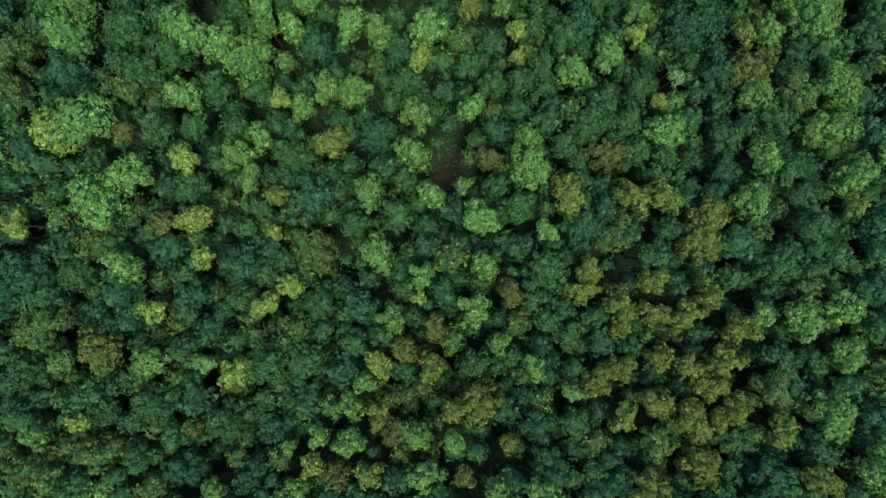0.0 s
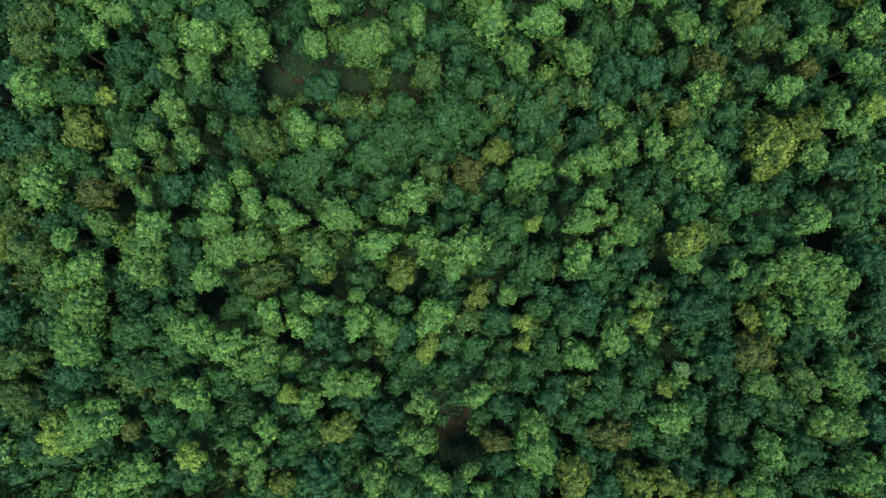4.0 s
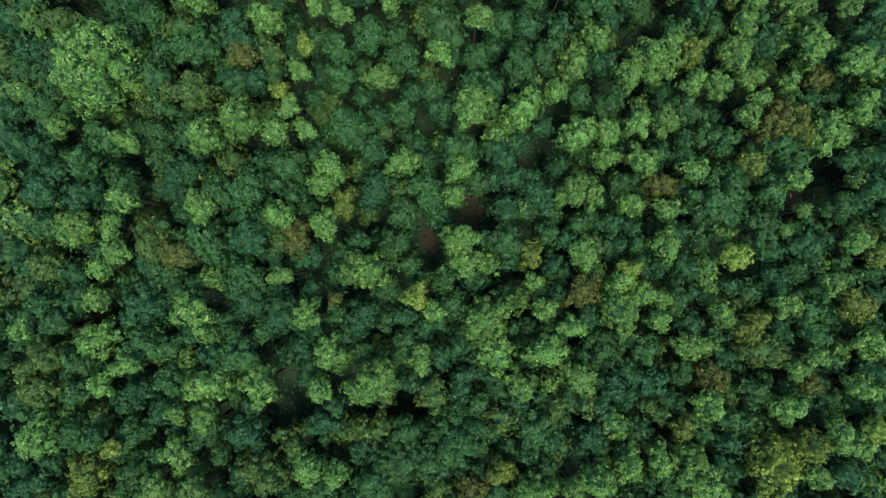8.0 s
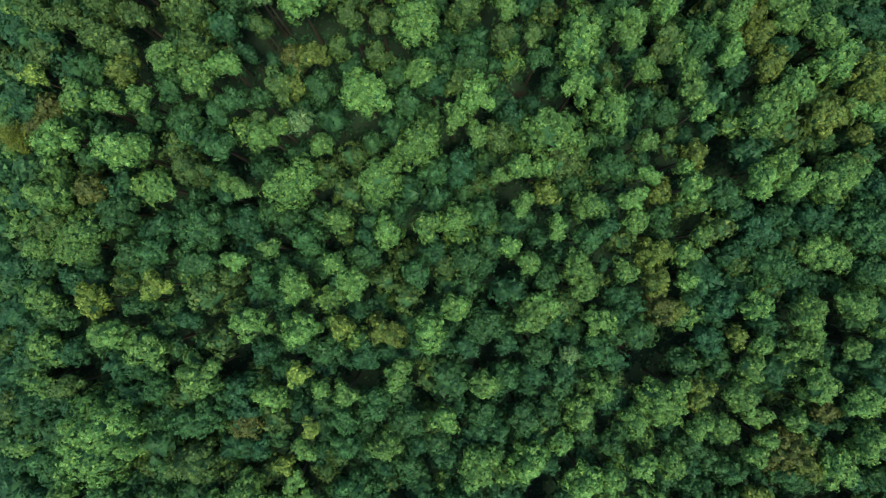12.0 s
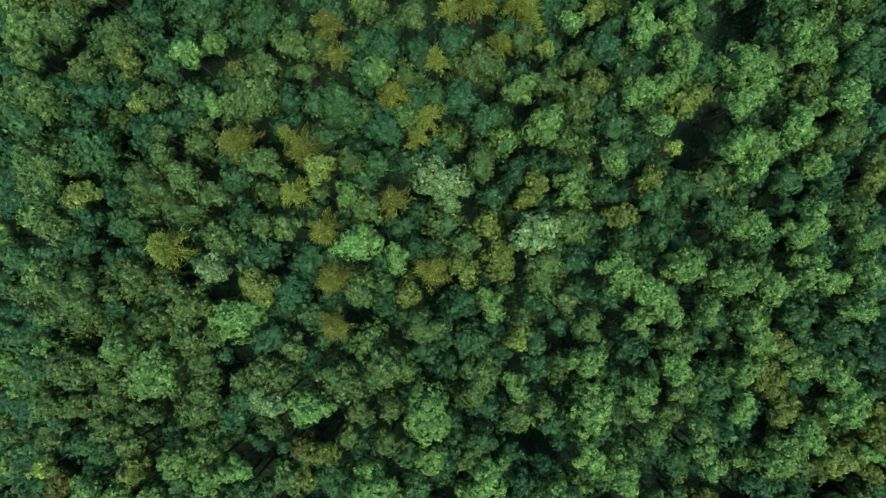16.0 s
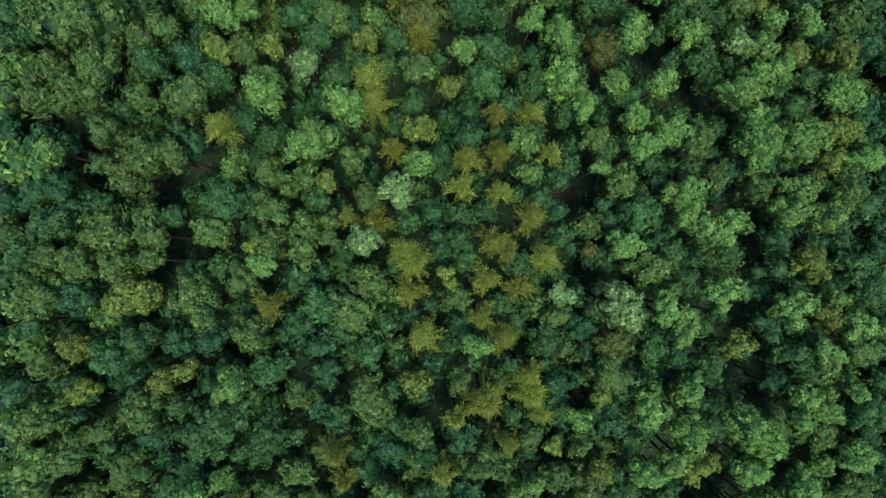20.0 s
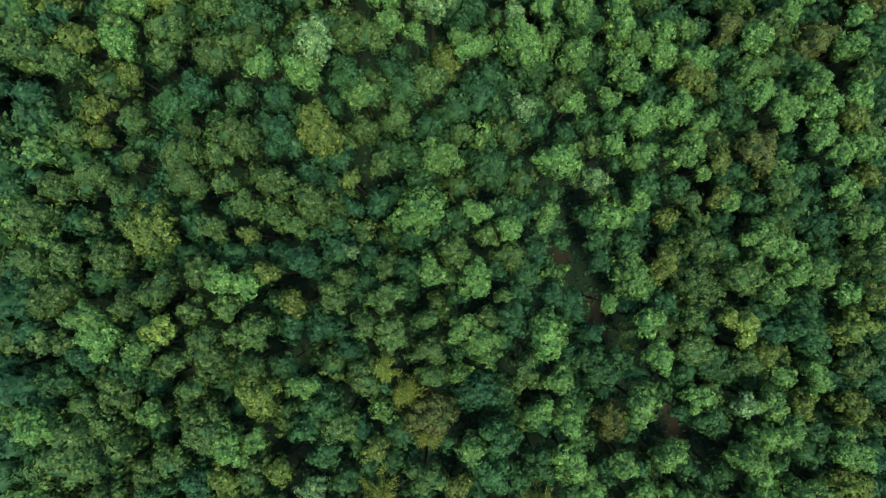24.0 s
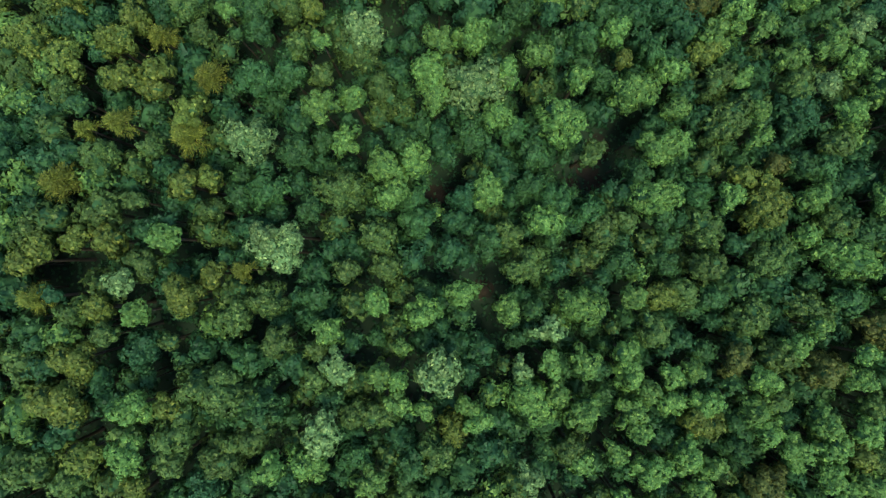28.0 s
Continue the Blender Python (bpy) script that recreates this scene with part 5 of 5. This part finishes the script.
bright(33.3, 293.5, 2.0); olive(-49.9, 293.7, 2.7); bright(20.9, 294.0, 1.7); russet(42.5, 294.3, 2.7); bright(15.4, 294.6, 2.4)
mossy(-34.6, 294.7, 3.5); bright(24.0, 295.0, 1.5); bright(-13.9, 295.2, 1.3); mossy(-23.3, 295.3, 1.5); green(10.7, 295.4, 2.3)
pale(1.1, 295.5, 1.4); bright(-16.1, 295.7, 1.7); russet(30.8, 295.8, 2.1); pale(-9.1, 295.8, 2.7); green(51.7, 295.9, 2.7); mossy(36.4, 296.1, 2.5)
bright(9.3, 296.4, 2.0); bright(4.6, 296.4, 1.6); pale(-21.0, 296.8, 2.1); bright(47.1, 296.9, 1.4); bright(15.0, 297.4, 1.7)
green(-31.2, 297.4, 2.5); mossy(-54.5, 297.5, 2.6); bright(38.4, 297.7, 1.9); olive(-48.9, 298.1, 2.2); bright(-13.4, 298.6, 1.2)
dark(-43.2, 298.7, 2.4); mossy(-23.5, 298.7, 1.8); green(0.7, 299.0, 1.4); mossy(-27.7, 299.6, 1.9); green(-16.8, 299.7, 1.2)

# 300 to 340 m along the way
mossy(19.0, 300.0, 2.4); russet(50.3, 300.1, 2.7); pale(4.7, 300.4, 1.8); bright(41.6, 300.5, 1.5); mossy(-45.8, 300.7, 1.5)
bright(-21.8, 300.8, 1.8); mossy(33.0, 301.1, 2.7); mossy(-32.9, 302.6, 2.3); bright(-11.2, 302.8, 2.2); bright(-0.6, 303.0, 2.0)
mossy(40.9, 303.0, 2.8); bright(9.4, 303.2, 2.8); mossy(-50.1, 303.2, 1.8); bright(-42.7, 303.2, 1.6); olive(-47.0, 303.5, 1.6)
green(46.6, 303.8, 2.7); bright(-16.5, 304.0, 1.7); green(27.9, 304.1, 2.1); olive(20.4, 304.2, 2.0); mossy(-29.3, 304.3, 2.2)
bright(16.2, 304.3, 1.7); green(-23.9, 304.6, 1.8); mossy(23.2, 304.7, 2.5); larch(-53.6, 304.8, 2.2); olive(-37.9, 305.0, 2.1)
bright(52.7, 305.0, 2.4); bright(-6.3, 305.0, 2.3); pale(-44.1, 306.6, 1.5); olive(-35.5, 307.3, 1.5); mossy(-20.2, 307.8, 1.6)
larch(-32.0, 307.8, 1.5); mossy(-15.7, 308.2, 2.0); mossy(26.8, 308.2, 2.1); mossy(-42.9, 308.6, 2.2); mossy(2.3, 308.6, 2.8); green(15.2, 308.7, 2.2)
green(21.7, 308.7, 2.2); olive(-54.5, 309.0, 1.7); bright(46.6, 309.3, 3.0); mossy(36.2, 309.7, 2.9); pale(-27.6, 310.1, 2.4)
olive(-53.2, 310.3, 1.6); bright(43.9, 310.9, 2.5); olive(-49.8, 311.3, 1.5); olive(-46.5, 311.3, 1.8); green(-2.8, 311.3, 2.6)
bright(-40.0, 311.6, 1.8); pale(-29.5, 311.7, 1.8); mossy(-55.1, 311.7, 2.3); pale(-26.1, 311.9, 1.4); mossy(-16.6, 312.0, 2.3)
mossy(-0.5, 312.2, 2.2); bright(40.6, 312.6, 1.7); green(48.2, 312.8, 2.6); green(36.7, 313.2, 2.2); mossy(12.7, 313.4, 2.5); mossy(27.0, 313.6, 2.9)
green(-12.1, 314.0, 2.4); bright(4.4, 314.2, 2.3); mossy(45.2, 314.3, 2.4); mossy(15.8, 314.4, 1.8); mossy(-48.2, 314.4, 2.6)
mossy(-36.0, 315.0, 1.6); green(21.2, 315.1, 2.3); green(-25.0, 315.2, 1.9); dark(-56.5, 315.4, 2.2); green(10.9, 315.4, 2.5)
mossy(-44.0, 315.8, 1.2); olive(35.1, 316.3, 3.1); green(-33.0, 316.5, 1.7); green(-12.6, 316.9, 2.2); green(5.5, 317.0, 3.1)
bright(-15.1, 317.2, 2.1); dark(-5.8, 317.2, 2.0); green(-30.1, 317.5, 2.7); bright(19.8, 317.6, 2.8); bright(42.1, 317.6, 2.1)
mossy(-21.0, 317.6, 2.9); larch(-51.6, 317.8, 2.9); bright(30.0, 317.8, 1.8); olive(-38.7, 317.8, 1.7); bright(52.9, 317.9, 2.8)
bright(-3.0, 318.0, 2.2); olive(-36.4, 318.7, 1.5); green(2.7, 318.8, 2.2); green(26.3, 318.9, 3.1); olive(35.8, 319.6, 1.4)
bright(-15.8, 320.5, 2.4); green(18.1, 320.8, 2.1); mossy(-48.3, 320.8, 2.2); olive(32.8, 320.8, 1.8); bright(-12.4, 321.7, 2.4)
green(44.6, 321.8, 2.1); green(-26.8, 322.2, 2.2); green(41.4, 322.3, 2.3); mossy(-43.1, 322.3, 1.6); russet(38.0, 322.6, 1.5); green(3.5, 323.5, 2.4)
pale(-32.0, 323.6, 2.8); mossy(11.3, 323.6, 2.5); larch(-38.9, 323.7, 2.9); bright(-20.7, 323.9, 1.9); green(-13.3, 323.9, 2.0)
larch(-49.8, 324.0, 1.6); green(-23.7, 324.1, 1.7); bright(20.5, 324.3, 2.6); dark(-60.1, 324.3, 3.0); dark(-56.5, 324.8, 1.9)
larch(-46.2, 325.1, 2.1); bright(23.3, 325.2, 1.9); mossy(46.4, 325.2, 2.3); olive(56.8, 325.8, 2.6); dark(-9.4, 325.8, 1.8); green(-5.2, 325.8, 2.9)
bright(34.8, 326.3, 1.6); olive(-39.1, 326.4, 2.3); green(0.4, 326.6, 1.8); bright(6.8, 327.3, 3.0); bright(-1.8, 327.7, 2.0)
bright(-23.6, 327.8, 2.1); mossy(-53.0, 328.4, 2.0); bright(54.1, 328.6, 1.4); mossy(30.9, 328.7, 3.5); bright(-20.2, 329.2, 1.7)
olive(-43.2, 329.4, 1.8); bright(34.6, 329.5, 1.5); bright(47.9, 330.0, 1.9); bright(23.4, 330.3, 1.9); mossy(-57.3, 330.3, 2.3)
olive(-46.1, 330.4, 2.1); bright(-9.9, 330.5, 2.2); mossy(-16.6, 330.7, 2.2); larch(-37.0, 331.1, 2.4); dark(42.2, 331.1, 3.8)
green(-31.8, 331.2, 2.5); olive(-42.8, 331.3, 1.7); mossy(-59.5, 331.7, 1.9); pale(-4.7, 331.9, 3.8); mossy(-24.0, 332.2, 1.7)
green(-28.0, 332.3, 2.2); bright(17.4, 332.3, 3.0); olive(-52.1, 332.3, 2.3); bright(55.0, 333.3, 3.8); bright(-10.5, 333.3, 2.5)
bright(9.6, 333.4, 1.8); bright(-0.3, 333.5, 2.9); pale(44.8, 333.7, 1.8); olive(-56.5, 334.1, 3.0); green(13.3, 334.2, 2.2); mossy(41.3, 334.2, 2.4)
bright(33.0, 334.5, 1.6); mossy(29.8, 334.5, 2.8); olive(-48.3, 334.8, 1.5); olive(-46.6, 334.9, 2.0); bright(22.9, 335.6, 2.2)
mossy(-19.9, 335.8, 2.8); mossy(-26.9, 335.8, 1.6); larch(-42.6, 336.0, 2.1); bright(-23.9, 336.2, 1.2); olive(15.9, 336.6, 1.3)
bright(4.0, 336.8, 2.1); mossy(-38.1, 336.9, 1.6); bright(49.4, 337.3, 2.1); green(-31.8, 337.6, 1.9); bright(40.3, 337.7, 2.2)
bright(-9.5, 337.8, 1.9); olive(-45.7, 338.2, 1.8); green(20.8, 338.3, 2.0); pale(-18.9, 338.4, 2.6); olive(28.5, 338.7, 2.2)
bright(-5.0, 338.9, 2.4); mossy(-55.2, 339.0, 2.4); bright(-35.1, 339.2, 1.1); bright(46.1, 339.5, 2.1); mossy(-40.0, 339.7, 2.2)
bright(60.9, 339.7, 2.4); olive(-61.9, 339.9, 2.8); dark(-43.2, 339.9, 2.5)

# 340 to 380 m along the way
green(11.0, 340.1, 2.4); olive(-52.5, 340.2, 2.4); bright(15.0, 340.5, 2.2); green(-32.8, 341.1, 2.5); bright(30.1, 341.4, 2.6)
mossy(-28.6, 341.5, 2.2); olive(-25.7, 341.6, 1.6); bright(36.2, 342.0, 1.8); pale(50.0, 342.1, 2.1); dark(-12.7, 342.4, 2.3); green(1.6, 343.7, 2.7)
green(13.6, 344.1, 1.8); bright(61.9, 344.1, 3.1); bright(33.2, 344.3, 3.2); russet(28.0, 345.6, 2.2); dark(22.3, 346.3, 2.9)
bright(42.0, 347.0, 2.5); green(56.2, 349.3, 3.6); bright(48.0, 349.5, 2.2)


# ---- young growth between the crowns, and the forest on both sides ----
def fill_forest():
    pick = random.Random(21)
    cells = {}

    def put(x, y, r):
        cells.setdefault((int(x // 8), int(y // 8)), []).append((x, y, r))

    for x, y, r in STANDING:
        put(x, y, r)
    for x, y, r in GAPS:
        put(x, y, -r)
    arrays = {kind_name: [crown_arrays(2.4, 7000 + 10 * i + k, 100, leaf=0.46, core=(5, 9), lumps=11, leaves=4) for k in range(4)] for i, kind_name in enumerate(("green", "dark", "bright", "mossy"))}
    order = list(arrays)
    bushy = {kind_name: [crown_arrays(2.4, 7500 + 10 * i + k, 46, leaf=0.62, core=(5, 8), lumps=8, leaves=4) for k in range(4)] for i, kind_name in enumerate(order)}
    vs, fs, slots, n = [], [], [], 0
    for rr, tries, near, sink in ((3.2, 2500, 0.70, 2.0), (2.4, 6000, 0.60, 2.8), (2.2, 12000, 0.42, 3.6), (2.6, 6000, 0.30, 4.8), (1.5, 16000, 0.60, 3.4)):
        for _ in range(tries):
            x, y = pick.uniform(-73, 82), pick.uniform(-46, 356)
            r = rr * pick.uniform(0.85, 1.2)
            free = True
            for i in (-1, 0, 1):
                for j in (-1, 0, 1):
                    for a, b, c in cells.get((int(x // 8) + i, int(y // 8) + j), ()):
                        need = -1.0 * c + 0.45 * r if c < 0 else near * c + 0.60 * r
                        if (a - x) ** 2 + (b - y) ** 2 < need * need:
                            free = False
            if not free:
                continue
            put(x, y, r)
            edge = x < (-49 if y > 100 else -60) or x > (56 if y > 100 else 63) or y < -33 or y > 342
            # dark leaf colour prevails, standing in for shade between the crowns
            kind_name = pick.choices(order, (3, 6, 3 if edge else 0.6, 1.5))[0]
            low = pick.uniform(0.0, 1.8) if edge else sink * pick.uniform(0.6, 1.3)
            foot, mid = ground_height(x, y), canopy(x, y) - low - 1.2 * r
            v, f, inside, normals = pick.choice((bushy if rr < 2 else arrays)[kind_name])
            s, a = r / 2.4, pick.uniform(0, 6.28)
            turn = np.array([[math.cos(a), -math.sin(a), 0], [math.sin(a), math.cos(a), 0], [0, 0, 1]])
            vs.append(v @ turn.T * s + np.array([x, y, mid]))
            fs.append(f + n)
            n += len(v)
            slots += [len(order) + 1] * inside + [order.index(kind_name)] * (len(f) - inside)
            v, f = tube([(x, y, foot), (x, y, mid)], [0.16, 0.06], 5)
            vs.append(v)
            fs.append(f + n)
            n += len(v)
            slots += [len(order)] * len(f)
    me = make_mesh("young_growth", np.concatenate(vs), np.concatenate(fs), LEAVES[order[0]])
    for kind_name in order[1:]:
        me.materials.append(LEAVES[kind_name])
    me.materials.append(BARK)
    me.materials.append(SHADED_CORE)
    me.polygons.foreach_set("material_index", slots)
    tagged(new("young_growth", me), "young green trees filling spaces between taller crowns", "trees", kind="stuff")


fill_forest()


# ---- ferns and low bushes on the forest floor ----
def bare_earth(x, y, r, seed):
    """An uneven patch of reddish leaf litter where an opening shows the forest floor."""
    rng = np.random.default_rng(seed)
    v, f = [(x, y, ground_height(x, y) + 0.06)], []
    n = 16
    for ring in (0.6, 1.0):
        for i in range(n):
            a = 2 * math.pi * i / n
            d = r * ring * (1 + 0.22 * math.sin(2 * a + seed) + 0.12 * rng.normal())
            px, py = x + d * math.cos(a), y + d * math.sin(a)
            v.append((px, py, ground_height(px, py) + (0.05 if ring < 1 else -0.02)))
    for i in range(n):
        k = (i + 1) % n
        f += [(0, 1 + i, 1 + k), (1 + i, 1 + n + i, 1 + n + k), (1 + i, 1 + n + k, 1 + k)]
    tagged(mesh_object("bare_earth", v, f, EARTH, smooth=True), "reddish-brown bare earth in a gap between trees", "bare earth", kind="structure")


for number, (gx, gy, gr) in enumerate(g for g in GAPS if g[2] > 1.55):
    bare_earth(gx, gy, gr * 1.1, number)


def undergrowth():
    rng = np.random.default_rng(77)
    count = 130000
    x, y = rng.uniform(-66, 80, count), rng.uniform(-40, 352, count)
    bare = np.zeros(count, bool)
    for a, b, c in GAPS:
        bare |= (x - a) ** 2 + (y - b) ** 2 < (0.45 * c) ** 2
    x, y = x[~bare], y[~bare]
    z = canopy(x, y) - TREE_HEIGHT + 0.5 * np.sin(x * 0.21 + 1.0) * np.sin(y * 0.17)
    n = unit(rng.normal(size=(len(x), 3)) * 0.5 + np.array([0, 0, 1.0]))
    v, f = leaf_cards(np.stack([x, y, z + 0.35 + 0.25 * rng.random(len(x))], 1), n, 0.6, 0.42, rng, 0.35)
    tagged(new("undergrowth", make_mesh("undergrowth", v, f, LEAVES["dark"])), "low dark green ferns and bushes on forest floor", "undergrowth", kind="stuff")


undergrowth()


# ---- the forest goes on around ----
def surrounding_forest():
    pick = random.Random(5)
    arrays = [crown_arrays(3.0, 9000 + k, 26, leaf=1.0, core=(4, 7), inner=0.85, lumps=7, leaves=3) for k in range(6)]
    kinds = ("green", "bright", "mossy", "dark")
    vs, fs, slots, n = [], [], [], 0
    step = 5.0
    for i in range(int(330 / step)):
        for j in range(int(540 / step)):
            x, y = -160 + step * (i + pick.uniform(0.1, 0.9)), -115 + step * (j + pick.uniform(0.1, 0.9))
            if -72 < x < 81 and -45 < y < 355:
                continue
            r = pick.uniform(2.3, 3.9)
            mid = canopy(x, y) - pick.uniform(0.2, 2.2) - r
            v, f, inside, normals = pick.choice(arrays)
            a, s = pick.uniform(0, 6.28), r / 3.0
            turn = np.array([[math.cos(a), -math.sin(a), 0], [math.sin(a), math.cos(a), 0], [0, 0, 1]])
            vs.append(v @ turn.T * s + np.array([x, y, mid]))
            fs.append(f + n)
            n += len(v)
            slots += [pick.choices(range(4), (4, 4, 2, 3))[0]] * len(f)
            v, f = tube([(x, y, ground_height(x, y)), (x, y, mid)], [0.2, 0.08], 4)
            vs.append(v)
            fs.append(f + n)
            n += len(v)
            slots += [4] * len(f)
    me = make_mesh("surrounding_forest", np.concatenate(vs), np.concatenate(fs), LEAVES[kinds[0]])
    for kind_name in kinds[1:]:
        me.materials.append(LEAVES[kind_name])
    me.materials.append(BARK)
    me.polygons.foreach_set("material_index", slots)
    tagged(new("surrounding_forest", me), "green broadleaf woods continuing beyond the flown strip", "forest", kind="stuff")


surrounding_forest()
